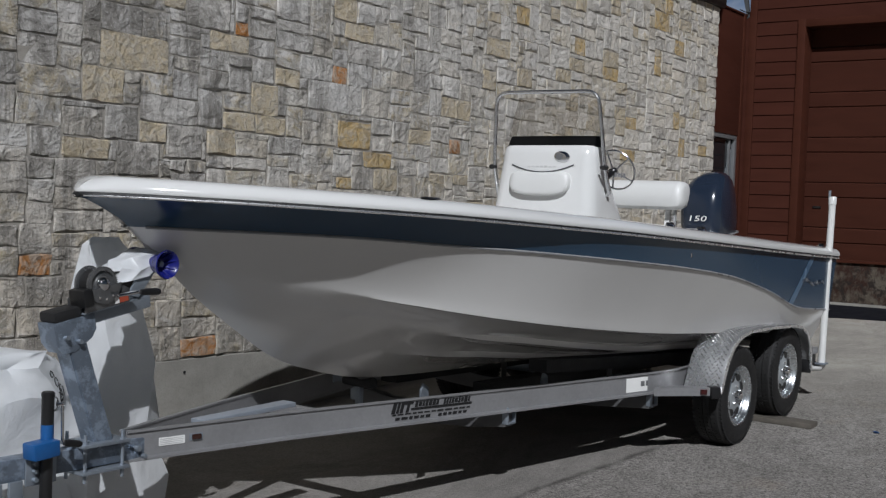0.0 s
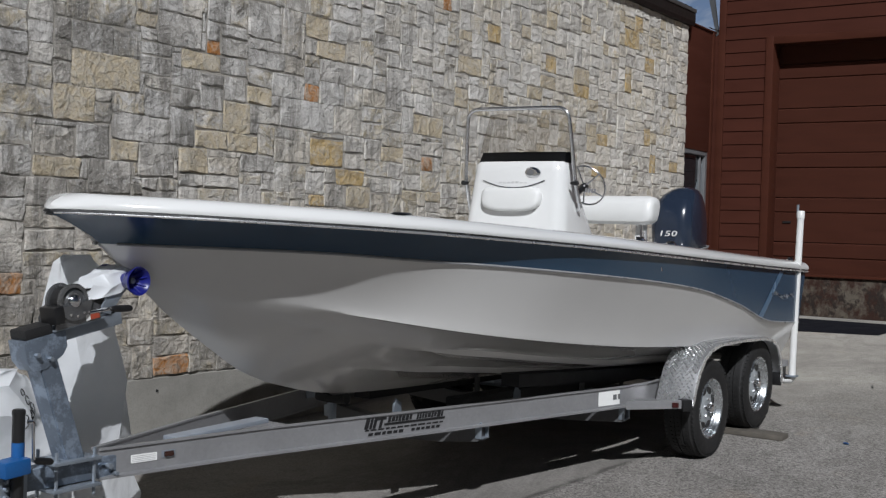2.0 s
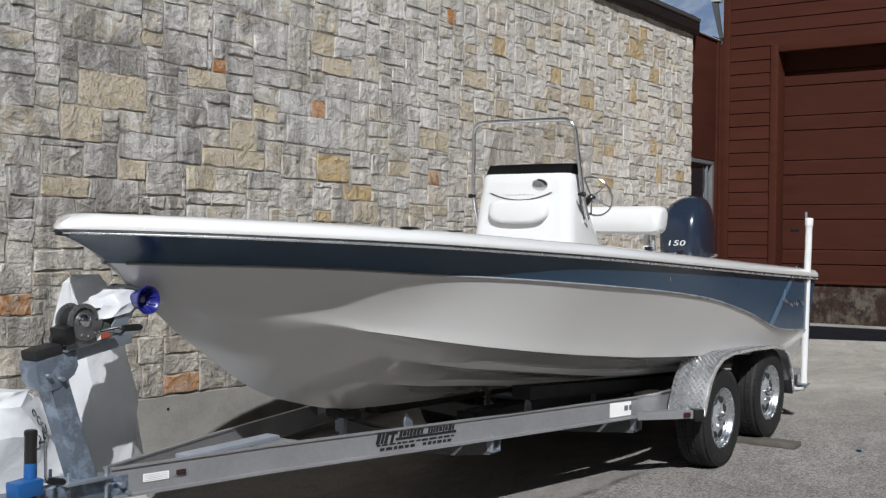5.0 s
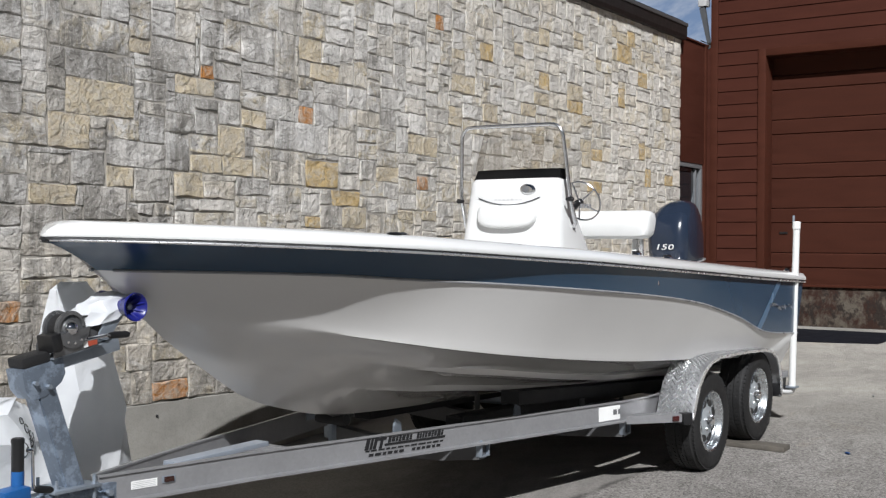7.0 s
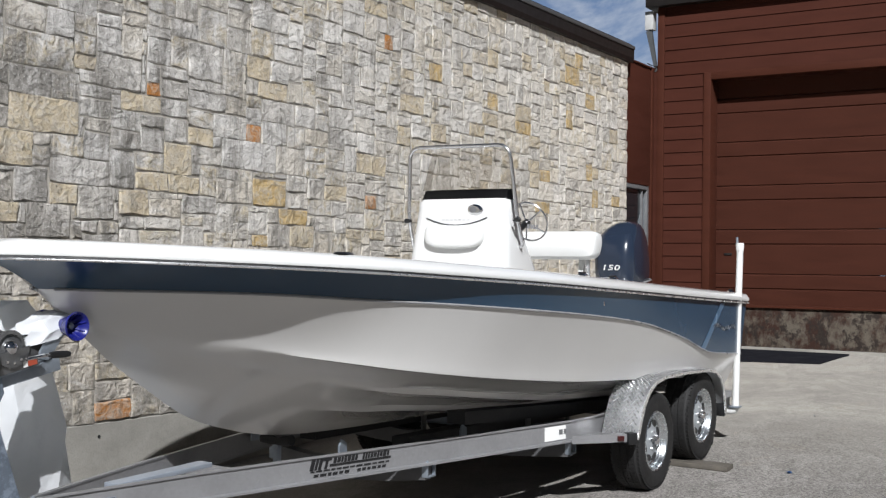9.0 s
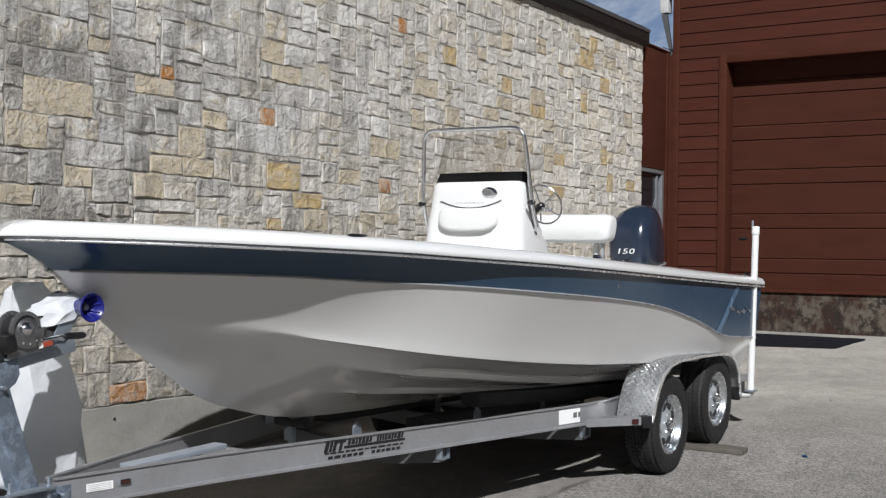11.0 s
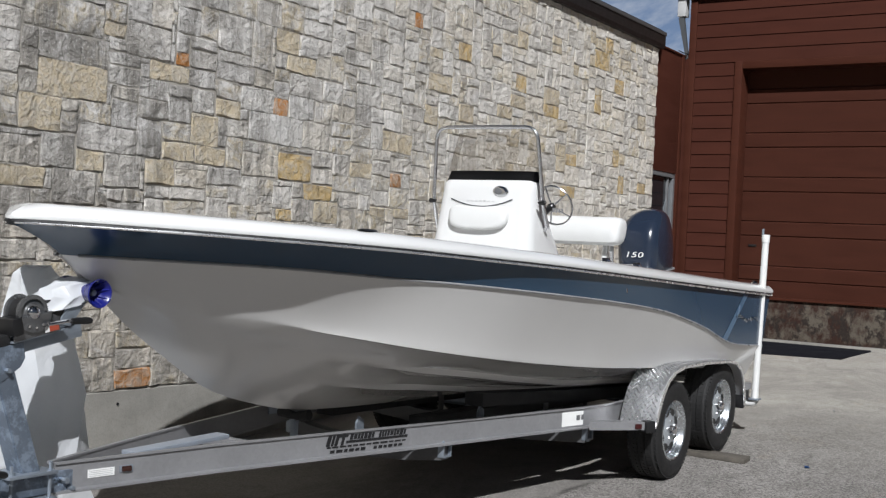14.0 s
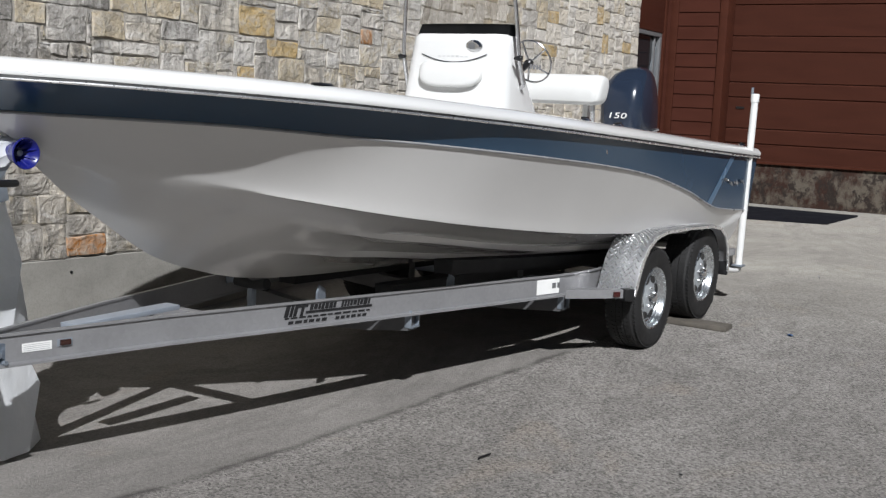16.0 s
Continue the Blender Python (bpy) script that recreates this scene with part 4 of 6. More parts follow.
wheel_c = Matrix.Translation((-0.19, -0.25, 1.81)) @ pose(0, 0, 0, 0, 66, 0)
bm = T([(wheel_c @ Vector((0.145 * math.cos(q), 0.145 * math.sin(q), 0))) for q in (2 * math.pi * j / 32 for j in range(32))], 0.0065, 8, True)
sw = part("steering_wheel", bm, TUBE_STEEL, console, "stainless steering wheel with a dark rim")
for a in (18, 90, 162, 234, 306):
    q = radians(a)
    part("spoke", T([wheel_c @ Vector((0, 0, -0.03)), wheel_c @ Vector((0.142 * math.cos(q), 0.142 * math.sin(q), 0))], 0.006, 6), TUBE_STEEL, sw)
part("hub", T([wheel_c @ Vector((0, 0, -0.015)), wheel_c @ Vector((0, 0, -0.05)), wheel_c @ Vector((0, 0, -0.06)), wheel_c @ Vector((0, 0, -0.46))], [0.026, 0.03, 0.022, 0.03], 14), BLACK, sw)

# leaning post
seat = bmesh.new()
rows = []
for y, s in [(-0.452, 0.45), (-0.448, 0.66), (-0.438, 0.84), (-0.415, 0.95), (-0.38, 1.0), (-0.2, 1.0), (0.0, 1.0), (0.2, 1.0), (0.39, 1.0), (0.43, 0.94), (0.458, 0.82), (0.472, 0.62), (0.478, 0.40)]:
    row = []
    for i in range(16):
        q = 2 * math.pi * i / 16
        cx, cz = math.cos(q), math.sin(q)
        k = (abs(cx) ** 3 + abs(cz) ** 3) ** (-1 / 3)
        row.append((0.56 + 0.10 * k * cx * s + 0.02 * cz, y, 1.66 + 0.108 * k * cz * s))
    rows.append(row)
vr = strip(seat, rows, True)
seat.faces.new(vr[0])
seat.faces.new(vr[-1])
post = part("leaning_post_backrest", seat, VINYL, boat, "thick white vinyl backrest roll")
for s in (-1, 1):
    part("post_tube", T(rounded([(0.56, s * 0.36, 1.58), (0.555, s * 0.37, 1.40), (0.50, s * 0.38, 0.93)], 0.05), 0.02, 10), RAIL_STEEL, post)
    part("seat_side", prism(bmesh.new(), [(0.40, 0.93), (0.72, 0.93), (0.68, 1.44), (0.62, 1.56), (0.58, 1.56), (0.56, 1.42), (0.44, 1.3)], s * 0.30 - 0.02, s * 0.30 + 0.02, 0.008), GEL_WHITE, post)

# ---- outboard motor ----
motor = thing("outboard_motor", "navy blue outboard motor hung on the transom", "outboard motor", (2.12, 0, 0))
mb = bmesh.new()
rows = []


def cowl_row(z, L, W, dx, p, nose):
    """One level of the cowl: squared, with the after side pinched to a blunt wedge."""
    row = []
    for j in range(40):
        q = 2 * math.pi * j / 40
        c, s = math.cos(q), math.sin(q)
        k = (abs(c) ** p + abs(s) ** p) ** (-1 / p)
        pinch = 1 - nose * max(0.0, k * c + 0.1)
        row.append((L * k * c + dx, W * k * s * pinch, z))
    return row


for z, L, W, dx, p, nose in ((1.30, 0.27, 0.19, 0.0, 3.4, 0.1), (1.34, 0.31, 0.215, 0.0, 3.6, 0.15), (1.45, 0.335, 0.23, 0.0, 4.2, 0.2), (1.58, 0.342, 0.23, 0.0, 4.6, 0.26), (1.69, 0.332, 0.22, 0.008, 4.8, 0.32), (1.775, 0.30, 0.20, 0.03, 4.6, 0.36), (1.84, 0.25, 0.168, 0.06, 4.0, 0.38), (1.882, 0.19, 0.125, 0.085, 3.2, 0.35), (1.905, 0.12, 0.075, 0.10, 2.6, 0.3), (1.912, 0.04, 0.025, 0.10, 2.2, 0.2)):
    rows.append(cowl_row(z, 0.90 * L, 0.85 * W, dx, p, nose))
vr = strip(mb, rows, True)
mb.faces.new(vr[-1])
mb.faces.new(vr[0])
cowl = part("cowl", mb, COWL, motor, "glossy navy cowl", smooth=30)
part("cowl_trim", T([(0.304 * math.cos(q) * (abs(math.cos(q)) ** 3.4 + abs(math.sin(q)) ** 3.4) ** (-1 / 3.4), 0.197 * math.sin(q) * (abs(math.cos(q)) ** 3.4 + abs(math.sin(q)) ** 3.4) ** (-1 / 3.4) * (1 - 0.1 * math.cos(q)), 1.375 + 0.03 * math.cos(q)) for q in (2 * math.pi * j / 36 for j in range(36))], 0.008, 6, True), STRIPE, motor, "thin silver trim line")
part("lower_cowl", prism(bmesh.new(), [(-0.26, 1.02), (0.12, 0.98), (0.2, 1.31), (-0.28, 1.31)], -0.17, 0.17, 0.03), COWL_DARK, motor)
part("midsection", prism(bmesh.new(), [(-0.06, 0.45), (0.14, 0.45), (0.18, 1.0), (-0.2, 1.0)], -0.075, 0.075, 0.025), COWL, motor)
part("cavitation_plate", prism(bmesh.new(), [(-0.2, 0.44), (0.3, 0.44), (0.3, 0.455), (-0.2, 0.455)], -0.12, 0.12, 0.004), COWL, motor)
part("gearcase", T([(-0.24, 0, 0.28), (-0.18, 0, 0.28), (0.0, 0, 0.28), (0.16, 0, 0.28), (0.24, 0, 0.28)], [0.01, 0.05, 0.062, 0.052, 0.03], 14), COWL, motor)
part("leg", prism(bmesh.new(), [(-0.1, 0.28), (0.12, 0.28), (0.12, 0.46), (-0.08, 0.46)], -0.03, 0.03, 0.01), COWL, motor)
part("bracket", prism(bmesh.new(), [(-0.36, 0.9), (-0.16, 0.8), (-0.12, 1.25), (-0.36, 1.27)], -0.14, 0.14, 0.01), COWL_DARK, motor)
lettering("number_150", "150", 0.066, Matrix.Translation((-0.3135, 0.085, 1.475)) @ Matrix.Diagonal((1, 1.7, 1, 1)) @ pose(0, 0, 0, 90, 0, -90), STICKER, cowl, 0.15, 0.0012, 1.05)
part("small_mark", B(-0.309, -0.306, -0.01, 0.09, 1.40, 1.412, bevel=0), STRIPE, cowl)

# ---- the trailer ----
trailer = thing("boat_trailer", "aluminium tandem-axle boat trailer carrying the boat", "trailer")


def rail_pts(s):
    return [(-4.16, s * 0.02, 0.413), (-3.4, s * 0.21, 0.43), (-2.2, s * 0.509, 0.437), (-1.05, s * 0.795, 0.447), (-0.78, s * 0.862, 0.45), (-0.5, s * 0.905, 0.455), (0.2, s * 0.91, 0.46), (1.75, s * 0.91, 0.47)]


def mirror_y(bm):
    for v in bm.verts:
        v.co.y = -v.co.y
    return bm


def beam(pts, h=0.132, out=0.030, inn=0.012, t=0.009):
    """An I-section beam along points: recessed web with flanges to both sides."""
    bm = bmesh.new()
    o, i, k = -out, inn, h / 2
    sec = [(o, -k), (o, -k + t), (0, -k + t + 0.004), (0, k - t - 0.004), (-0.010, k - t), (-0.010, k), (i, k), (i, k - t), (0.008, k - t), (0.008, -k + t), (i, -k + t), (i, -k)]
    rows, pts = [], [Vector(p) for p in pts]
    for n, p in enumerate(pts):
        d = (pts[min(n + 1, len(pts) - 1)] - pts[max(n - 1, 0)]).normalized()
        side = Vector((-d.y, d.x, 0)).normalized()
        rows.append([p + side * a + Vector((0, 0, b)) for a, b in sec])
    vr = strip(bm, rows, True)
    bm.faces.new(vr[0])
    bm.faces.new(vr[-1])
    return bm


near_rail = part("side_rail", beam(rail_pts(-1)), ALLOY, trailer, "bare aluminium channel side rail")
far_rail = part("side_rail", mirror_y(beam(rail_pts(-1))), ALLOY, trailer, "bare aluminium channel side rail")


def rail_frame(x, dz=0.0, out=0.003):
    """A matrix on the near rail's outer face: local x runs along it, local y up."""
    p = rail_pts(-1)
    for a, b in zip(p, p[1:]):
        if a[0] <= x <= b[0]:
            u = (x - a[0]) / (b[0] - a[0])
            d = (Vector(b) - Vector(a)).normalized()
            o = Vector(a).lerp(Vector(b), u)
            n = Vector((d.y, -d.x, 0)).normalized()
            up = n.cross(d).normalized()
            if up.z < 0:
                up = -up
            o = o + n * out + up * dz
            return Matrix(((d.x, up.x, n.x, o.x), (d.y, up.y, n.y, o.y), (d.z, up.z, n.z, o.z), (0, 0, 0, 1)))


def on_rail(x, w, h, dz, out, thick=0.0015, shear=0.0):
    bm = bmesh.new()
    vs = box(bm, 0, w, -h / 2, h / 2, 0, thick, 0)
    for v in vs:
        v.co.x += shear * v.co.y
    bmesh.ops.transform(bm, verts=bm.verts, matrix=rail_frame(x, dz, out))
    return bm


# decal: a plain mark, word-length bars, an underline and two lines of small print
LOGO_X = -2.76
for w, dx, h, dz in ((0.024, 0.0, 0.056, 0.023), (0.016, 0.030, 0.056, 0.023), (0.020, 0.052, 0.056, 0.023), (0.018, 0.092, 0.056, 0.023)):
    part("decal_mark", on_rail(LOGO_X + dx, w, h, dz, 0.002, shear=0.3), STICKER_INK, near_rail, "black printed mark", smooth=False)
part("decal_mark", on_rail(LOGO_X + 0.072, 0.062, 0.014, 0.043, 0.0025, shear=0.3), STICKER_INK, near_rail, smooth=False)
random.seed(12)


def word_bars(x, end, h, dz, lo, hi, gap):
    while x < end - lo:
        w = min(end - x, random.uniform(lo, hi))
        part("decal_bar", on_rail(x, w, h * random.uniform(0.8, 1.1), dz, 0.002, shear=0.25), STICKER_INK, near_rail, smooth=False)
        x += w + gap


word_bars(LOGO_X + 0.145, LOGO_X + 0.32, 0.030, 0.034, 0.014, 0.024, 0.005)
word_bars(LOGO_X + 0.335, LOGO_X + 0.53, 0.030, 0.034, 0.012, 0.022, 0.005)
part("decal_underline", on_rail(LOGO_X + 0.12, 0.42, 0.012, 0.010, 0.002), STICKER_INK, near_rail, smooth=False)
word_bars(LOGO_X + 0.0, LOGO_X + 0.53, 0.009, -0.012, 0.02, 0.05, 0.009)
word_bars(LOGO_X + 0.02, LOGO_X + 0.25, 0.015, -0.034, 0.02, 0.045, 0.010)
word_bars(LOGO_X + 0.30, LOGO_X + 0.52, 0.015, -0.034, 0.02, 0.045, 0.010)

sticker = part("data_sticker", on_rail(-4.015, 0.125, 0.036, 0.0, 0.002), STICKER, near_rail, "small white data sticker with unreadable lines", smooth=False)
for k in range(4):
    part("sticker_line", on_rail(-4.01, 0.112, 0.003, 0.011 - 0.0075 * k, 0.004, 0.0008), FAINT, sticker, smooth=False)
bm = bmesh.new()
box(bm, 0.004, 0.050, -0.012, 0.012, 0, 0.011, 0.004)
bmesh.ops.transform(bm, verts=bm.verts, matrix=rail_frame(-3.865, 0.004, 0.002))
mk = part("side_marker", bm, AMBER, near_rail, "dark amber marker lamp")
bm = bmesh.new()
box(bm, -0.006, 0.060, -0.016, 0.016, 0, 0.003, 0.001)
bmesh.ops.transform(bm, verts=bm.verts, matrix=rail_frame(-3.865, 0.004, 0.001))
part("marker_base", bm, GALV, mk)
# bright data plate at the bend
bm = bmesh.new()
box(bm, 0, 0.20, -0.044, 0.044, 0, 0.002, 0)
bmesh.ops.transform(bm, verts=bm.verts, matrix=rail_frame(-1.0, 0.0, 0.0015))
plate = part("data_plate", bm, STICKER, near_rail, "bright white plate with two small dark marks", smooth=False)
for dx, w in ((0.13, 0.035), (0.175, 0.022)):
    part("plate_mark", on_rail(-1.0 + dx, w, 0.032, 0.004, 0.0045, 0.0008), FRAME_GREY, plate, smooth=False)

# cross members, angle brackets under the rail, bunks
for x, zc in ((-1.93, 0.335), (-0.72, 0.335), (0.45, 0.34), (1.55, 0.36)):
    y = abs(smooth_lerp(x, [(p[0], -p[1]) for p in rail_pts(-1)]))
    cm = bmesh.new()
    rows = []
    for yy, dz in ((-y + 0.02, 0.0), (-y * 0.5, -0.035), (0, -0.05), (y * 0.5, -0.035), (y - 0.02, 0.0)):
        rows.append([(x - 0.04, yy, zc - 0.05 + dz), (x + 0.04, yy, zc - 0.05 + dz), (x + 0.04, yy, zc + 0.05 + dz), (x - 0.04, yy, zc + 0.05 + dz)])
    vr = strip(cm, rows, True)
    cm.faces.new(vr[0])
    cm.faces.new(vr[-1])
    part("cross_member", cm, ALLOY_SHADED, trailer, smooth=False)
    for s in (-1, 1) if x > -2.5 else ():
        br = bmesh.new()
        box(br, x - 0.045, x + 0.045, s * (y - 0.02) - 0.02, s * (y - 0.02) + 0.02, zc - 0.036, zc - 0.028, 0.003)
        box(br, x - 0.045, x - 0.035, s * (y - 0.02) - 0.02, s * (y - 0.02) + 0.02, zc - 0.034, zc + 0.06, 0.002)
        box(br, x + 0.030, x + 0.040, s * (y - 0.02) - 0.02, s * (y - 0.02) + 0.02, zc - 0.034, zc + 0.06, 0.002)
        b = part("u_bracket", br, GALV, trailer, "galvanised cross-member bracket")
        part("bolt", T([(x, s * (y - 0.02), zc - 0.046), (x, s * (y - 0.02), zc - 0.03)], 0.008, 6), GALV, b)
for s in (-1, 1):
    for yb in (0.34, 0.62):
        bk = bmesh.new()
        pts = [(-1.75, 0.655), (1.6, 0.47)] if yb > 0.5 else [(-1.9, 0.50), (1.6, 0.47)]
        rows = []
        for x, zc in pts:
            rows.append([(x, s * yb - 0.06, zc - 0.075), (x, s * yb + 0.06, zc - 0.075), (x, s * yb + 0.06, zc), (x, s * yb - 0.06, zc)])
        vr = strip(bk, rows, True)
        bk.faces.new(vr[0])
        bk.faces.new(vr[-1])
        bunk = part("bunk", bk, BUNK, trailer, "carpeted black support bunk", smooth=False)
        for x in (-0.72, 0.45, 1.55):
            zt = pts[0][1] + (pts[1][1] - pts[0][1]) * (x - pts[0][0]) / (1.6 - pts[0][0]) - 0.03
            part("bunk_post", B(x - 0.03, x + 0.03, s * yb - s * 0.075 - 0.005, s * yb - s * 0.075 + 0.005, 0.33, zt), ALLOY_SHADED, bunk)
for x, yy in ((-2.45, -0.34), (-1.55, -0.55), (-2.25, 0.45)):
    part("angle_upright", prism(bmesh.new(), [(x - 0.035, 0.45), (x + 0.035, 0.45), (x + 0.03, 0.53), (x - 0.015, 0.555), (x - 0.035, 0.52)], yy - 0.006, yy + 0.006, 0.002), GALV, trailer, "galvanised bunk bracket", smooth=False)
# forward V-brace behind the tongue
part("front_brace", B(-0.29, 0.29, -0.03, 0.03, -0.03, 0.03, m=Matrix.Translation((-2.95, 0.0, 0.40)) @ pose(0, 0, 0, 0, 0, 90)), ALLOY, trailer)
bm = B(-0.36, 0.25, -0.045, 0.045, -0.012, 0.012, bevel=0.006, m=Matrix.Translation((-3.40, -0.02, 0.478)) @ pose(0, 0, 0, 0, -1.5, 0))
part("keel_pad", bm, plain("bright_galvanised", (0.36, 0.40, 0.46), 0.35, 0.4, vary=0.12), trailer, "pale galvanised keel plate")
part("keel_roller_post", B(-2.60, -2.565, -0.015, 0.015, 0.36, 0.53), GALV, trailer)
part("keel_roller", T([(-2.585, -0.10, 0.54), (-2.585, 0, 0.525), (-2.585, 0.10, 0.54)], [0.03, 0.022, 0.03], 14), RUBBER, trailer)

# tongue
part("tongue", B(-5.45, -4.05, -0.04, 0.04, 0.355, 0.445, bevel=0.006), BLUE_GALV, trailer, "galvanised box tongue")
part("coupler", prism(bmesh.new(), [(-5.72, 0.36), (-5.35, 0.36), (-5.35, 0.46), (-5.55, 0.50), (-5.7, 0.47)], -0.055, 0.055, 0.012), GALV, trailer)
clamp = part("tongue_clamp", B(-4.43, -4.19, -0.085, 0.085, 0.447, 0.462), GALV, trailer, "bolted tongue clamp plate")
part("clamp_plate", B(-4.43, -4.19, -0.085, 0.085, 0.335, 0.35), GALV, trailer)
for x in (-4.405, -4.215):
    for y in (-0.062, 0.062):
        part("u_bolt", T([(x, y, 0.30), (x, y, 0.50)], 0.008, 6), GALV, clamp)
        part("nut", T([(x, y, 0.452), (x, y, 0.467)], 0.014, 6), GALV, clamp)
part("tongue_bolt", T([(-4.13, -0.07, 0.405), (-4.13, -0.02, 0.405)], 0.013, 6), GALV, trailer)
part("tongue_bolt", T([(-4.10, -0.075, 0.37), (-4.10, -0.02, 0.37)], 0.010, 6), GALV, trailer)

# winch post
bm = bmesh.new()
a, b = Vector((-4.30, 0, 0.46)), Vector((-4.475, 0, 0.96))
strip_rows = []
d = (b - a).normalized()
n = Vector((d.z, 0, -d.x))
for p in (a - d * 0.02, b):
    strip_rows.append([p + n * u + Vector((0, v, 0)) for u, v in ((-0.045, -0.05), (0.045, -0.05), (0.045, 0.05), (-0.045, 0.05))])
vr = strip(bm, strip_rows, True)
bm.faces.new(vr[0])
bm.faces.new(vr[1])
bmesh.ops.bevel(bm, geom=list(bm.edges), offset=0.006, segments=2, affect="EDGES")
wpost = part("winch_post", bm, BLUE_GALV, trailer, "leaning galvanised box winch post")
arm_m = Matrix.Translation((-4.33, 0, 0.975)) @ pose(0, 0, 0, 0, -11, 0)
arm = part("winch_arm", B(-0.20, 0.268, -0.040, 0.040, -0.012, 0.045, bevel=0.005, m=arm_m), GALV, trailer, "galvanised upper winch arm")
part("rubber_cap", B(-0.225, -0.09, -0.052, 0.052, 0.035, 0.08, bevel=0.012, m=arm_m), RUBBER, arm, "black rubber end block")
for x in (-0.19, -0.13):
    part("arm_bolt", T([arm_m @ Vector((x, -0.075, -0.03 - 0.5 * (x + 0.19))), arm_m @ Vector((x, -0.02, -0.03 - 0.5 * (x + 0.19)))], 0.010, 6), GALV, arm)
bm = prism(bmesh.new(), [(-0.235, 0.036), (-0.232, -0.05), (-0.205, -0.095), (-0.15, -0.10), (-0.06, -0.062), (-0.035, -0.03), (-0.035, 0.036)], -0.054, 0.054, 0.004)
bm.transform(arm_m)
part("arm_head", bm, BLUE_GALV, arm, "galvanised box head of the winch post")
# winch
wm = Matrix.Translation((-4.345, -0.02, 1.122)) @ pose(0, 0, 0, 0, -11, 0)
bm = bmesh.new()
lathe(bm, [(0.0, -0.050), (0.036, -0.050), (0.040, -0.044), (0.054, -0.042), (0.058, -0.052), (0.070, -0.052), (0.073, -0.046), (0.073, -0.036), (0.03, -0.034), (0.03, 0.034), (0.070, 0.036), (0.073, 0.044), (0.0, 0.05)], 40, wm)
winch = part("winch_drum", bm, WINCH, trailer, "dark steel winch drum")
bm = bmesh.new()
lathe(bm, [(0.0, -0.074), (0.010, -0.073), (0.021, -0.068), (0.028, -0.059), (0.030, -0.050)], 24, wm)
part("drum_cap", bm, CHROME, winch, "polished domed drum cap")
strap_roll = bmesh.new()
lathe(strap_roll, [(0.03, -0.033), (0.058, -0.033), (0.058, 0.033), (0.03, 0.033)], 28, wm)
part("strap_roll", strap_roll, RUBBER, winch, "rolled black winch strap")
teeth = bmesh.new()
for k in range(54):
    box(teeth, -0.0014, 0.0014, -0.052, -0.040, 0.070, 0.0745, 0, wm @ pose(0, 0, 0, 0, 360 / 54 * k, 0))
part("gear_teeth", teeth, WINCH, winch, smooth=False, kind="stuff")
cover = [(0.082 * math.cos(radians(a)), 0.082 * math.sin(radians(a)) * 0.9 - 0.006) for a in range(186, 356, 12)]
part("gear_cover", prism(bmesh.new(), [(-0.085, -0.008)] + cover + [(0.085, -0.008)], -0.064, -0.054, 0.003, wm), WINCH, winch, "dark half-round gear cover")
for y0, y1 in ((-0.052, -0.046), (0.054, 0.060)):
    part("winch_frame", prism(bmesh.new(), [(-0.105, -0.100), (0.12, -0.100), (0.13, -0.045), (0.06, 0.0), (-0.06, 0.0), (-0.105, -0.05)], y0, y1, 0.002, wm), WINCH, winch)
part("winch_foot", B(-0.11, 0.15, -0.05, 0.05, -0.106, -0.098, m=wm), GALV, winch)
part("pinion_cover", B(-0.118, -0.068, -0.075, 0.03, -0.075, 0.0, bevel=0.012, m=wm), BLACK, winch)
for a in (-60, -95, -130):
    c = wm @ Vector((0.058 * math.cos(radians(a)), -0.064, 0.05 * math.sin(radians(a)) - 0.01))
    part("frame_rivet", T([c, c + Vector((0, -0.005, 0))], 0.006, 8), CHROME, winch)
part("warning_label", B(0.070, 0.115, -0.0530, -0.0522, -0.094, -0.066, bevel=0, m=wm), plain("red_label", (0.33, 0.06, 0.03), 0.5), winch, "red warning label")
part("warning_label", B(0.046, 0.068, -0.0530, -0.0522, -0.094, -0.066, bevel=0, m=wm), STICKER, winch, "white warning label")
crank = part("winch_crank", T([wm @ Vector((0.04, -0.085, -0.055)), wm @ Vector((0.12, -0.09, -0.060)), wm @ Vector((0.16, -0.09, -0.064))], 0.008, 8), CHROME, winch)
part("crank_grip", T([wm @ Vector((0.145, -0.10, -0.062)), wm @ Vector((0.16, -0.10, -0.065)), wm @ Vector((0.232, -0.10, -0.080)), wm @ Vector((0.245, -0.10, -0.083))], [0.011, 0.015, 0.015, 0.011], 12), BLACK, crank)
# bow stop: a flared roller on a forked arm, the strap going up to the bow eye
part("bow_stop_arm", prism(bmesh.new(), [(-4.15, 1.06), (-4.06, 1.05), (-3.98, 1.16), (-3.99, 1.215), (-4.06, 1.225), (-4.14, 1.15)], 0.055, 0.067, 0.002), BLACK, trailer)
part("bow_stop_arm", prism(bmesh.new(), [(-4.20, 1.07), (-4.14, 1.06), (-4.07, 1.15), (-4.04, 1.20), (-4.08, 1.215), (-4.15, 1.15)], -0.050, -0.038, 0.002), GALV, trailer)
bm = bmesh.new()
lathe(bm, [(0.0, -0.075), (0.022, -0.075), (0.030, -0.080), (0.042, -0.100), (0.056, -0.128), (0.061, -0.131), (0.063, -0.126), (0.057, -0.112), (0.044, -0.080), (0.034, -0.045), (0.033, 0.02), (0.045, 0.05), (0.066, 0.085), (0.066, 0.095), (0.012, 0.09)], 32, Matrix.Translation((-4.056, 0, 1.203)))
roller = part("bow_roller", bm, BLUE_ROLLER, trailer, "deep blue flared polyurethane bow roller")
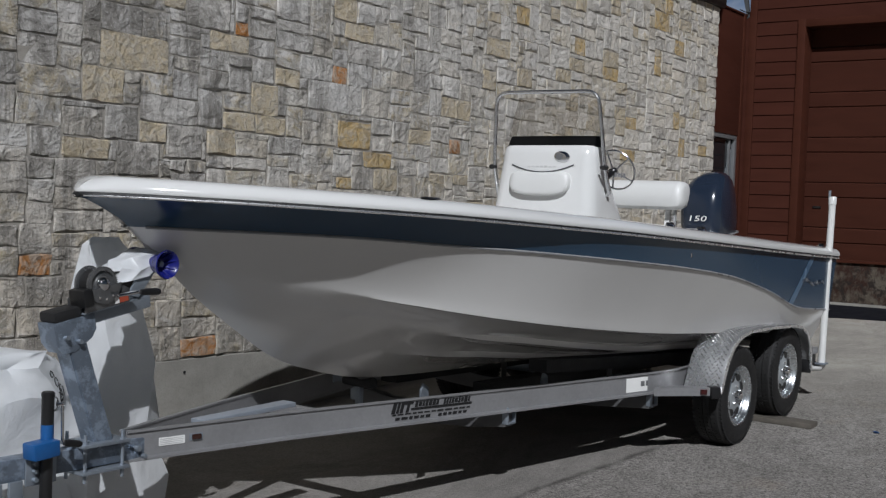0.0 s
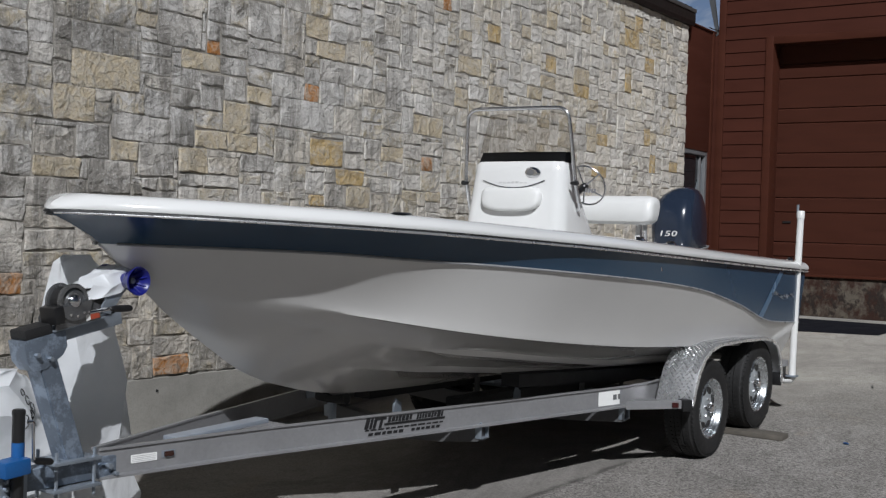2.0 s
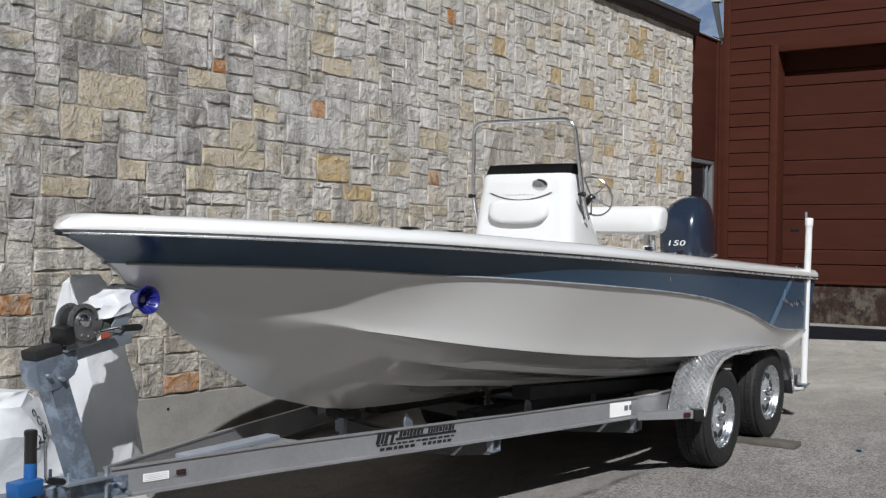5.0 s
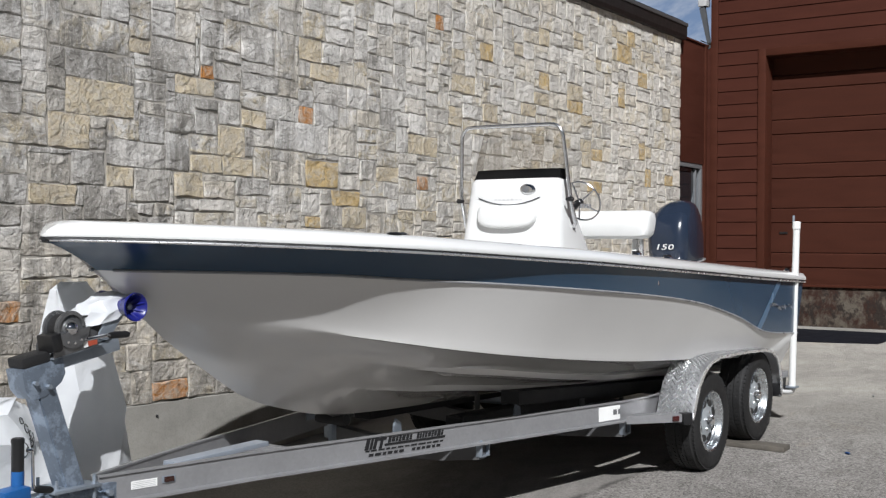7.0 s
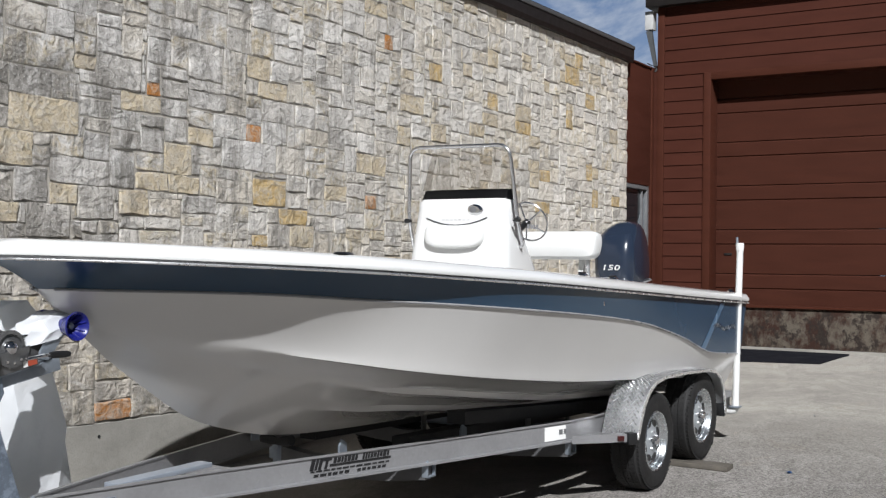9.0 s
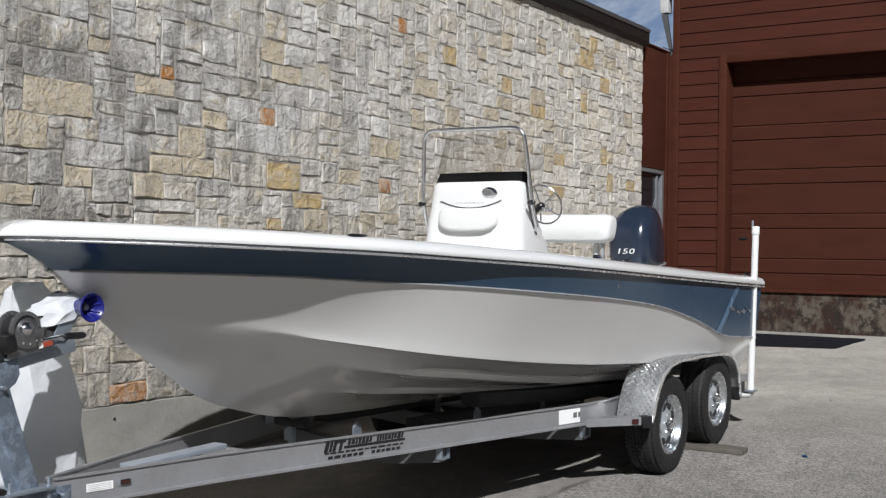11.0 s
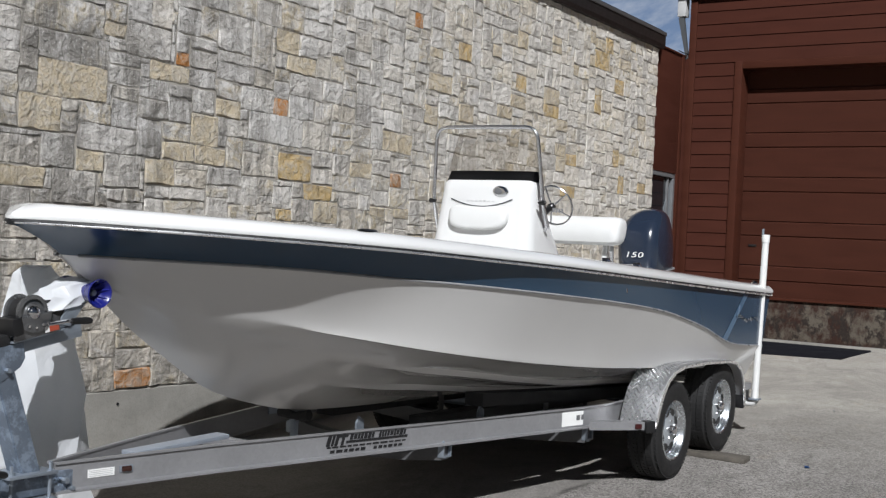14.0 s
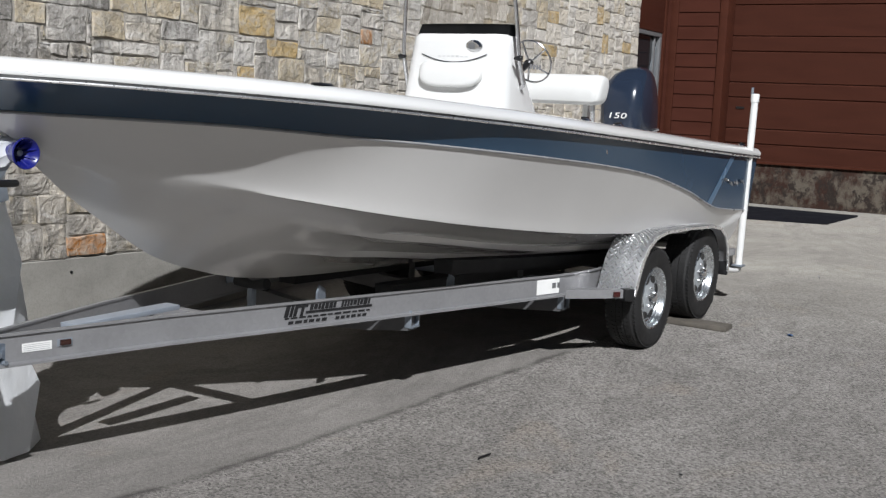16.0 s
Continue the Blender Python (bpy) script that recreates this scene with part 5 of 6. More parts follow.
part("roller_pin", T([(-4.056, -0.070, 1.203), (-4.056, -0.090, 1.203), (-4.056, -0.093, 1.203)], [0.014, 0.014, 0.009], 10), GALV, roller)
for k in range(8):
    q = 2 * math.pi * k / 8 + 0.3
    part("roller_rib", T([Vector((-4.056 + 0.024 * math.cos(q), -0.078, 1.203 + 0.024 * math.sin(q))), Vector((-4.056 + 0.054 * math.cos(q), -0.122, 1.203 + 0.054 * math.sin(q)))], 0.0045, 5), BLUE_ROLLER, roller)
part("winch_strap", prism(bmesh.new(), [(-4.29, 1.165), (-4.10, 1.185), (-4.02, 1.20), (-4.02, 1.193), (-4.10, 1.178), (-4.29, 1.158)], -0.025, 0.025), BLACK, trailer)

# jack
jx, jy = -4.605, -0.085
jack = part("jack_tube", T([(jx, jy, gz(jx) + 0.10), (jx, jy, 0.70)], 0.025, 16), BLACK, trailer, "black swivel jack tube")
part("jack_cap", T([(jx, jy, 0.685), (jx, jy, 0.70), (jx, jy, 0.706)], [0.027, 0.027, 0.021], 16), BLACK, jack)
part("jack_leg", T([(jx, jy, gz(jx) + 0.03), (jx, jy, gz(jx) + 0.14)], 0.022, 12), GALV, jack)
bm = bmesh.new()
lathe(bm, [(0.0, -0.025), (0.06, -0.025), (0.075, -0.015), (0.075, 0.015), (0.06, 0.025), (0.0, 0.025)], 20, pose(jx, jy, gz(jx) + 0.075))
part("jack_wheel", bm, RUBBER, jack)
part("jack_label", T([(jx, jy, 0.515), (jx, jy, 0.575)], 0.0258, 16), BLUE_STRAP, jack, "blue jack label")
part("jack_crank", T(rounded([(jx + 0.02, jy - 0.03, 0.655), (jx + 0.045, jy - 0.03, 0.655), (jx + 0.05, jy - 0.03, 0.51), (jx + 0.06, jy - 0.035, 0.50), (jx + 0.09, jy - 0.04, 0.495)], 0.02), 0.007, 8), CHROME, jack)
part("crank_grip", T([(jx + 0.052, jy - 0.04, 0.500), (jx + 0.067, jy - 0.04, 0.497), (jx + 0.12, jy - 0.04, 0.486), (jx + 0.132, jy - 0.04, 0.483)], [0.011, 0.015, 0.015, 0.010], 12), BLACK, jack)
part("blue_sleeve", B(-0.062, 0.056, -0.042, 0.042, -0.033, 0.033, bevel=0.010, m=Matrix.Translation((jx - 0.035, jy - 0.02, 0.484)) @ pose(0, 0, 0, 0, -4, 0)), BLUE_STRAP, jack, "bright blue plastic sleeve")
part("jack_bracket", B(jx - 0.07, jx + 0.07, -0.055, -0.043, 0.33, 0.45), GALV, jack)
for z in (0.355, 0.39, 0.42):
    part("bracket_bolt", T([(jx - 0.035, -0.075, z), (jx - 0.035, -0.05, z)], 0.010, 6), GALV, jack)
part("chain_plate", B(-4.86, -4.78, -0.06, -0.045, 0.26, 0.36), GALV, trailer)
part("chain_plate", B(-4.75, -4.69, -0.06, -0.045, 0.27, 0.36), GALV, trailer)


# wheels
def wheel(x, s):
    """A tyre with grooved tread, a dished chrome wheel with hand holes, hub and nuts."""
    zc = gz(x) + 0.322 + (0.028 if x > 0.5 else 0)
    m = pose(x, s * 1.05, zc, 0, 0, 0 if s < 0 else 180)
    tb = bmesh.new()
    R = 0.332
    prof = [(0.190, -0.085), (0.205, -0.100), (0.225, -0.108), (0.262, -0.112), (0.295, -0.106), (0.313, -0.096), (0.324, -0.080)]
    for y in (-0.062, -0.038, -0.012, 0.012, 0.038, 0.062):
        prof += [(R, y - 0.010), (R, y + 0.008), (R - 0.007, y + 0.010), (R - 0.007, y + 0.015)]
    prof += [(0.324, 0.085), (0.295, 0.106), (0.262, 0.112), (0.225, 0.108), (0.190, 0.085)]
    lathe(tb, prof, 56, m)
    tyre = part("tyre", tb, TYRE, trailer, "black trailer tyre with grooved tread")
    tb = bmesh.new()
    for k in range(66):
        for y, dy, off, dep in ((-0.083, 0.020, 0.0, 0.002), (0.083, 0.020, 0.5, 0.002), (-0.045, 0.017, 0.5, 0.0055), (0.0, 0.018, 0.0, 0.0055), (0.045, 0.017, 0.5, 0.0055)):
            q = -(k + off) * 360 / 66
            r0 = R - 0.012 if abs(y) > 0.06 else R - 0.004
            box(tb, -0.0105, 0.0105, y - dy, y + dy, r0 - 0.006, r0 + dep, 0, m @ pose(0, 0, 0, 0, q, 0) @ pose(0, 0, 0, 0, 0, 14 if y < 0 else -14))
    part("tread", tb, TYRE, tyre, smooth=False, kind="stuff")
    rm = bmesh.new()
    prof = [(0.205, -0.098), (0.198, -0.104), (0.190, -0.100), (0.186, -0.084), (0.180, -0.079), (0.176, -0.066), (0.170, -0.062), (0.166, -0.050), (0.156, -0.046)]
    lathe(rm, prof, 40, m)
    rim = part("rim", rm, WHEEL, tyre, "bright chromed steel wheel")
    rm = bmesh.new()
    lathe(rm, [(0.156, -0.046), (0.147, -0.052), (0.092, -0.066), (0.075, -0.072), (0.060, -0.074), (0.030, -0.072)], 40, m)
    part("wheel_dish", rm, DISH, tyre, "satin galvanised wheel dish")
    for k in range(8):
        q = 2 * math.pi * (k + 0.5) / 8
        hole = bmesh.new()
        lathe(hole, [(0.0, -0.006), (0.023, -0.006), (0.027, -0.0075), (0.030, 0.008)], 16, m @ Matrix.Translation((0.121 * math.cos(q), -0.0585, 0.121 * math.sin(q))) @ pose(0, 0, 0, 0, -math.degrees(q), 0) @ Matrix.Diagonal((0.85, 1, 1.3, 1)))
        part("hand_hole", hole, BLACK, tyre)
    for k in range(5):
        q = 2 * math.pi * k / 5 + 0.4
        c = Vector((0.060 * math.cos(q), -0.072, 0.060 * math.sin(q)))
        part("lug_nut", T([m @ c, m @ (c + Vector((0, -0.012, 0)))], 0.009, 6), CHROME, tyre)
    part("hub_cap", T([m @ Vector((0, y, 0)) for y in (-0.06, -0.100, -0.112, -0.116)], [0.034, 0.031, 0.026, 0.013], 18), CHROME, tyre)
    return tyre


for x in (0.0, 0.92):
    for s in (-1, 1):
        wheel(x, s)
    part("axle", T([(x, -1.0, gz(x) + 0.33), (x, 1.0, gz(x) + 0.33)], 0.036, 12), GALV, trailer)

# fenders
FEN = [(-0.475, 0.395), (-0.43, 0.50), (-0.37, 0.605), (-0.28, 0.69), (-0.17, 0.74), (0.0, 0.766), (0.43, 0.768), (0.88, 0.755), (1.06, 0.733), (1.18, 0.675), (1.25, 0.585), (1.285, 0.48), (1.30, 0.385)]


def fender(s):
    pts = []
    for a, b in zip(FEN, FEN[1:]):
        for u in (0, 0.5):
            pts.append((a[0] + (b[0] - a[0]) * u, a[1] + (b[1] - a[1]) * u))
    pts.append(FEN[-1])
    y0, y1 = s * 0.955, s * 1.205
    bm = bmesh.new()
    strip(bm, [[(x, y0, z) for x, z in pts], [(x, y1 - s * 0.012, z) for x, z in pts], [(x, y1, z - 0.008) for x, z in pts]])
    bmesh.ops.solidify(bm, geom=list(bm.faces), thickness=0.005)
    fen = part("fender", bm, PLATE, trailer, "bright diamond-plate aluminium fender")
    # rolled outer skirt
    bm = bmesh.new()
    cx = 0.405
    inner = [(cx + (x - cx) * 0.972, z - 0.022 if 0 < i < len(pts) - 1 else z) for i, (x, z) in enumerate(pts)]
    ya, yb = y1 + s * 0.004, y1 - s * 0.006
    strip(bm, [[(x, ya, z - 0.004) for x, z in pts], [(x, ya, z) for x, z in inner], [(x, yb, z) for x, z in inner], [(x, yb, z - 0.006) for x, z in pts], [(x, ya, z - 0.004) for x, z in pts]])
    bmesh.ops.remove_doubles(bm, verts=bm.verts, dist=0.0005)
    part("fender_skirt", bm, RAIL_STEEL, fen, "rolled aluminium fender edge", smooth=False)
    # raised tread lozenges
    bm = bmesh.new()
    seg, total = [], 0.0
    for a, b in zip(pts, pts[1:]):
        L = math.hypot(b[0] - a[0], b[1] - a[1])
        seg.append((total, L, a, b))
        total += L
    row, d = 0, 0.012
    while d < total - 0.012:
        t0, L, a, b = next(g for g in seg if g[0] <= d <= g[0] + g[1] + 1e-6)
        u = (d - t0) / L
        px, pz = a[0] + (b[0] - a[0]) * u, a[1] + (b[1] - a[1]) * u
        tx, tz = (b[0] - a[0]) / L, (b[1] - a[1]) / L
        nx, nz = -tz, tx
        for k in range(7):
            yy = abs(y0) + 0.016 + 0.034 * k + (0.017 if row % 2 else 0)
            if yy > abs(y1) - 0.02:
                continue
            ang = radians(45 if (row + k) % 2 else -45)
            la, wa = 0.0165, 0.0058
            ring = []
            for e, w in ((-la, 0), (0, -wa), (la, 0), (0, wa)):
                al, ac = e * math.cos(ang) - w * math.sin(ang), e * math.sin(ang) + w * math.cos(ang)
                ring.append(Vector((px + tx * al + nx * 0.0005, s * (yy + ac), pz + tz * al + nz * 0.0005)))
            top = sum(ring, Vector()) / 4 + Vector((nx, 0, nz)) * 0.0042
            vs = [bm.verts.new(p) for p in ring]
            tv = bm.verts.new(top)
            for i in range(4):
                bm.faces.new((vs[i], vs[(i + 1) % 4], tv))
        row += 1
        d += 0.0215
    part("tread_pattern", bm, LOZENGE, fen, smooth=False, kind="stuff")
    # stay ahead of the fender with its lamps, rear flap
    arm = bmesh.new()
    strip(arm, [[(-0.86, s * 0.93, 0.384), (-0.52, s * 1.20, 0.384), (-0.43, s * 1.20, 0.384), (-0.72, s * 0.93, 0.384)], [(-0.86, s * 0.93, 0.435), (-0.52, s * 1.20, 0.435), (-0.43, s * 1.20, 0.435), (-0.72, s * 0.93, 0.435)]], True)
    arm.faces.ensure_lookup_table()
    vs = list(arm.verts)
    arm.faces.new(vs[:4])
    arm.faces.new(vs[4:])
    sa = part("fender_stay", arm, ALLOY, trailer, "aluminium stay ahead of the fender", smooth=False)
    fm = Matrix(((0.783, 0, -0.622, -0.86), (-0.622 * -s, 0, -0.783 * -s, s * 0.93), (0, 1, 0, 0.405), (0, 0, 0, 1)))
    part("marker_lamp", B(0.315, 0.362, -0.013, 0.019, 0.0, 0.010, m=fm), REDLENS, sa, "small red marker lamp")
    part("lamp_block", B(0.385, 0.452, -0.038, 0.038, -0.05, 0.024, bevel=0.010, m=fm), BLACK, sa, "black lamp block")
    part("rear_flap", B(1.275, 1.30, min(s * 0.97, s * 1.2), max(s * 0.97, s * 1.2), 0.36, 0.46), BLACK, trailer)
    return fen


fender(-1)
fender(1)

# rear: guide poles on swivel brackets, lamps
for s in (-1, 1):
    gp = part("guide_pole", T([(1.70, s * 1.15, 0.40), (1.72, s * 1.155, 1.0), (1.735, s * 1.165, 1.69)], 0.0265, 16), PVC, trailer, "white plastic guide pole")
    part("pole_cap", T([(1.733, s * 1.164, 1.645), (1.735, s * 1.165, 1.70), (1.735, s * 1.165, 1.708)], [0.031, 0.031, 0.025], 16), PVC, gp)
    part("pole_core", T([(1.735, s * 1.14, 1.66), (1.735, s * 1.14, 1.755)], 0.010, 8), GALV, gp, "galvanised inner rod")
    part("pole_elbow", T(rounded([(1.70, s * 1.15, 0.44), (1.70, s * 1.15, 0.36), (1.70, s * 0.98, 0.35)], 0.03), 0.029, 14), PVC, gp, "white plastic elbow")
    part("pole_clamp", B(1.655, 1.745, min(s * 1.11, s * 1.19), max(s * 1.11, s * 1.19), 0.385, 0.40, bevel=0.003), GALV, gp)
    br = part("rear_bracket", B(1.50, 1.70, min(s * 0.90, s * 1.12), max(s * 0.90, s * 1.12), 0.47, 0.52, bevel=0.004), ALLOY, trailer, "galvanised rear bracket", smooth=False)
    part("tail_lamp", B(1.70, 1.74, min(s * 0.93, s * 1.10), max(s * 0.93, s * 1.10), 0.33, 0.40, bevel=0.006), REDLENS, br)
    part("bracket_block", B(1.50, 1.68, min(s * 0.98, s * 1.11), max(s * 0.98, s * 1.11), 0.395, 0.468, bevel=0.006), BLACK, br)
part("rear_beam", B(1.48, 1.56, -1.0, 1.0, 0.36, 0.44), ALLOY, trailer)

# ---- loose things ----
pl = B(0.70, 0.84, -1.42, -0.78, 0.0, 0.035, bevel=0.005)
bmesh.ops.transform(pl, verts=pl.verts, matrix=Matrix.Translation((0, 0, 0)) )
for v in pl.verts:
    v.co.z += gz(v.co.x) + 0.002
    v.co.x += 0.05 * (v.co.y + 1.0)
whole("timber_board", pl, WOOD, "weathered grey timber board lying on the paving", "board")
bm = B(-0.06, 0.07, -0.02, 0.02, 0, 0.05, bevel=0.006, m=Matrix.Translation((1.60, -0.98, gz(1.60) + 0.001)) @ pose(0, 0, 0, 0, 0, 15))
whole("wheel_chock", bm, RUBBER, "small black rubber chock on the paving", "chock")
random.seed(21)
for k, (x, y, L, a) in enumerate(((-2.46, -1.34, 0.075, -18), (3.2, -1.40, 0.07, 20), (-2.16, -2.18, 0.03, 40))):
    q = bmesh.new()
    box(q, -L / 2, L / 2, -0.005, 0.005, 0, 0.006, 0.0015)
    for v in q.verts:
        v.co.z += 0.006 * math.sin(v.co.x * 60 + k)+ 0.004
    bmesh.ops.transform(q, verts=q.verts, matrix=Matrix.Translation((x, y, gz(x) + 0.004)) @ pose(0, 0, 0, 0, 0, a))
    whole("litter_twig", q, BLACK, "short dark twig lying on the paving", "twig", group="twigs on the paving")
q = bmesh.new()
strip(q, [[(0.012 * i + 0.003 * math.sin(5 * j), 0.010 * j, 0.004 + 0.008 * abs(math.sin(1.3 * i + 0.9 * j))) for i in range(6)] for j in range(4)])
bmesh.ops.solidify(q, geom=list(q.faces), thickness=0.001)
bmesh.ops.transform(q, verts=q.verts, matrix=Matrix.Translation((0.83, -1.84, gz(0.83) + 0.004)) @ pose(0, 0, 0, 0, 0, 25))
whole("litter_scrap", q, BLUE_STRAP, "crumpled scrap of blue plastic lying on the paving", "litter")


# white plastic sheets between the tongue and the wall
def crumple(rows, N, seed, jitter):
    """A sheet draped in flat facets: a coarse, jittered net, halved twice, with small wrinkles."""
    rnd = random.Random(seed)
    net = []
    for i, (z, cx, cy, rx, ry, p) in enumerate(rows):
        row = []
        for j in range(N):
            q = 2 * math.pi * (j + 0.5 * (i % 2)) / N
            c, s = math.cos(q), math.sin(q)
            k = (abs(c) ** p + abs(s) ** p) ** (-1 / p)
            d = jitter * min(1.0, rx / 0.15)
            row.append(Vector((cx + rx * k * c + rnd.uniform(-d, d), cy + ry * k * s + rnd.uniform(-d, d), z + (rnd.uniform(-d, d) if 0 < i else 0))))
        net.append(row)
    for step in range(3):
        fine = []
        for i, row in enumerate(net):
            wide = []
            for j in range(len(row)):
                wide += [row[j], (row[j] + row[(j + 1) % len(row)]) / 2]
            fine.append(wide)
        net = []
        for a, b in zip(fine, fine[1:]):
            net += [a, [(p + q) / 2 for p, q in zip(a, b)]]
        net.append(fine[-1])
    bm = bmesh.new()
    out = []
    for row in net:
        line = []
        for p in row:
            f = p * 5.0 + Vector((seed, 0, 0))
            g = 0.010 * noise.noise(f) + 0.009 * (0.3 - abs(noise.noise(f * 2.1))) + 0.004 * noise.noise(f * 5)
            line.append(p + Vector((g, g, 0.4 * g)))
        out.append(line)
    vr = strip(bm, out, True)
    bm.faces.new(vr[-1])
    return bm


from mathutils.bvhtree import BVHTree

g0 = gz(-3.8) + 0.012
tall = whole("draped_sheet", crumple([(g0, -3.85, 0.55, 0.32, 0.25, 3.2), (0.15, -3.88, 0.47, 0.285, 0.17, 3.4), (0.43, -3.93, 0.43, 0.26, 0.125, 3.2), (0.72, -3.92, 0.42, 0.225, 0.12, 3.2), (0.97, -3.935, 0.42, 0.195, 0.11, 3), (1.14, -3.94, 0.42, 0.165, 0.10, 3), (1.25, -3.955, 0.42, 0.12, 0.06, 2.8), (1.295, -3.965, 0.42, 0.07, 0.03, 2.4)], 12, 4, 0.022), SHEET, "creased white plastic sheet draped over something tall", "plastic sheet", smooth=24, group="plastic sheets")
low_bm = crumple([(g0, -4.70, 0.34, 0.47, 0.20, 3.4), (0.15, -4.64, 0.30, 0.50, 0.17, 3.4), (0.42, -4.63, 0.30, 0.48, 0.16, 3.2), (0.63, -4.61, 0.30, 0.40, 0.145, 3.2), (0.755, -4.56, 0.33, 0.27, 0.12, 3.2), (0.80, -4.48, 0.33, 0.17, 0.06, 3)], 11, 9, 0.035)
scrawl_tree = BVHTree.FromBMesh(low_bm)
low = whole("draped_sheet", low_bm, SHEET, "white plastic sheet with marker scrawl over a low heap", "plastic sheet", smooth=24, group="plastic sheets")
scrawl = bmesh.new()
for k, (cx, cz, r) in enumerate(((-4.36, 0.70, 0.016), (-4.33, 0.665, 0.02), (-4.30, 0.63, 0.024), (-4.325, 0.61, 0.02), (-4.35, 0.595, 0.018), (-4.375, 0.58, 0.016))):
    pts = []
    for j in range(9):
        q = 0.6 * k + 0.62 * j
        hit = scrawl_tree.ray_cast(Vector((cx + r * math.cos(q), -1.0, cz + 1.3 * r * math.sin(q) + 0.003 * j)), Vector((0, 1, 0)))[0]
        if hit is not None:
            pts.append(hit - Vector((0, 0.002, 0)))
    if len(pts) > 2:
        tube(scrawl, pts, 0.0022, 4)
part("marker_scrawl", scrawl, STICKER_INK, low, "thin black marker scrawl, unreadable")
flap = crumple([(1.150, -4.12, 0.03, 0.145, 0.085, 2.8), (1.195, -4.105, 0.03, 0.15, 0.085, 3), (1.235, -4.085, 0.035, 0.13, 0.075, 2.8), (1.252, -4.07, 0.04, 0.08, 0.045, 2.4)], 9, 15, 0.014)
for v in flap.verts:
    v.co.z += 0.20 * (v.co.x + 4.10)
whole("sheet_flap", flap, SHEET, "crumpled white plastic flap thrown over the winch strap", "plastic sheet", smooth=24, group="plastic sheets")

# ---- the wall's stones, laid as random ashlar on a small grid ----
random.seed(31)
U = 0.045
COLS, ROWS = int((WALL_END + 4.4) / U), int((WALL_TOP + 0.06 - PLINTH_TOP) / U)
X0 = WALL_END - COLS * U
taken = np.zeros((ROWS, COLS), bool)
joint = np.zeros((ROWS, COLS + 1), bool)
laid = []


def lay(c, r, w, h, tint):
    taken[r : r + h, c : c + w] = True
    joint[r : r + h, c] = joint[r : r + h, c + w] = True
    laid.append((c, r, w, h, tint))


# stones that stand out by colour: centre x, centre z, width, height
RUSTY = [(-1.96, 0.49, 0.31, 0.14), (-3.25, 1.05, 0.24, 0.13), (-0.59, 2.49, 0.20, 0.13), (0.97, 2.05, 0.18, 0.13), (-1.64, 2.71, 0.14, 0.09), (1.25, 3.54, 0.14, 0.12)]
GOLDEN = [(-0.40, 2.03, 0.41, 0.22), (-0.09, 1.87, 0.36, 0.13), (5.10, 3.82, 0.40, 0.22), (5.64, 3.55, 0.28, 0.16), (5.30, 4.03, 0.22, 0.18), (3.18, 3.25, 0.22, 0.18), (4.37, 2.20, 0.36, 0.13), (6.41, 2.38, 0.28, 0.14), (2.02, 3.39, 0.22, 0.16), (-0.49, 1.69, 0.18, 0.09)]
TAWNY = [(-1.74, 2.59, 0.36, 0.13), (-2.55, 2.40, 0.54, 0.22), (-2.84, 2.19, 0.32, 0.23), (-1.19, 2.41, 0.27, 0.13), (-0.56, 3.02, 0.25, 0.18), (-0.36, 2.88, 0.36, 0.13), (-1.66, 2.07, 0.31, 0.13), (-1.32, 2.07, 0.31, 0.13), (-1.42, 2.25, 0.27, 0.22), (-1.81, 1.91, 0.27, 0.18), (-2.92, 1.77, 0.36, 0.13), (0.0, 1.71, 0.31, 0.18)]
PALE_TAN = [(3.86, 3.22, 0.36, 0.18), (3.10, 3.05, 0.31, 0.14), (1.62, 3.03, 0.40, 0.18), (2.13, 2.80, 0.27, 0.18), (0.48, 2.10, 0.31, 0.13), (0.87, 2.41, 0.22, 0.18), (-2.41, 1.90, 0.22, 0.13), (-2.27, 2.78, 0.18, 0.09)]
LARGE = [(-2.60, 2.81, 0.54, 0.22), (-1.97, 2.76, 0.41, 0.22), (-1.60, 2.42, 0.45, 0.22), (-0.63, 2.31, 0.63, 0.22), (-1.14, 2.97, 0.36, 0.27), (-0.86, 2.92, 0.22, 0.36), (-2.54, 1.73, 0.36, 0.22), (-2.13, 1.87, 0.31, 0.22)]
for tint, stones in ((1, RUSTY), (2, GOLDEN), (3, TAWNY), (3, PALE_TAN), (0, LARGE)):
    for sx, sz, w, h in stones:
        w, h = max(2, round(w / U)), max(2, round(h / U))
        c, r = int(round((sx - X0) / U - w / 2)), max(0, int(round((sz - PLINTH_TOP) / U - h / 2)))
        if 0 <= c and c + w <= COLS and r + h <= ROWS and not taken[r : r + h, c : c + w].any():
            lay(c, r, w, h, tint)

SIZES = [(w, h) for w in range(3, 14) for h in range(2, 7)]


def likes(w, h):
    """How common a block of that shape is."""
    ratio = w / h
    if ratio < 0.75 or ratio > 4.5 or w * h > 66:
        return 0.0
    return (1.0 if 1.1 <= ratio <= 2.3 else 0.3) * (0.25, 0.7, 1.3, 1.5, 0.6)[h - 2] * (0.3, 0.6, 1.0, 1.2, 1.2, 1.1, 0.9, 0.6, 0.4, 0.3, 0.2)[w - 3]


LIKES = [likes(w, h) for w, h in SIZES]


def upright(r, edge):
    """How far an upright joint already runs down from row r."""
    n = 0
    while n < min(r, 12) and joint[r - 1 - n, edge]:
        n += 1
    return n


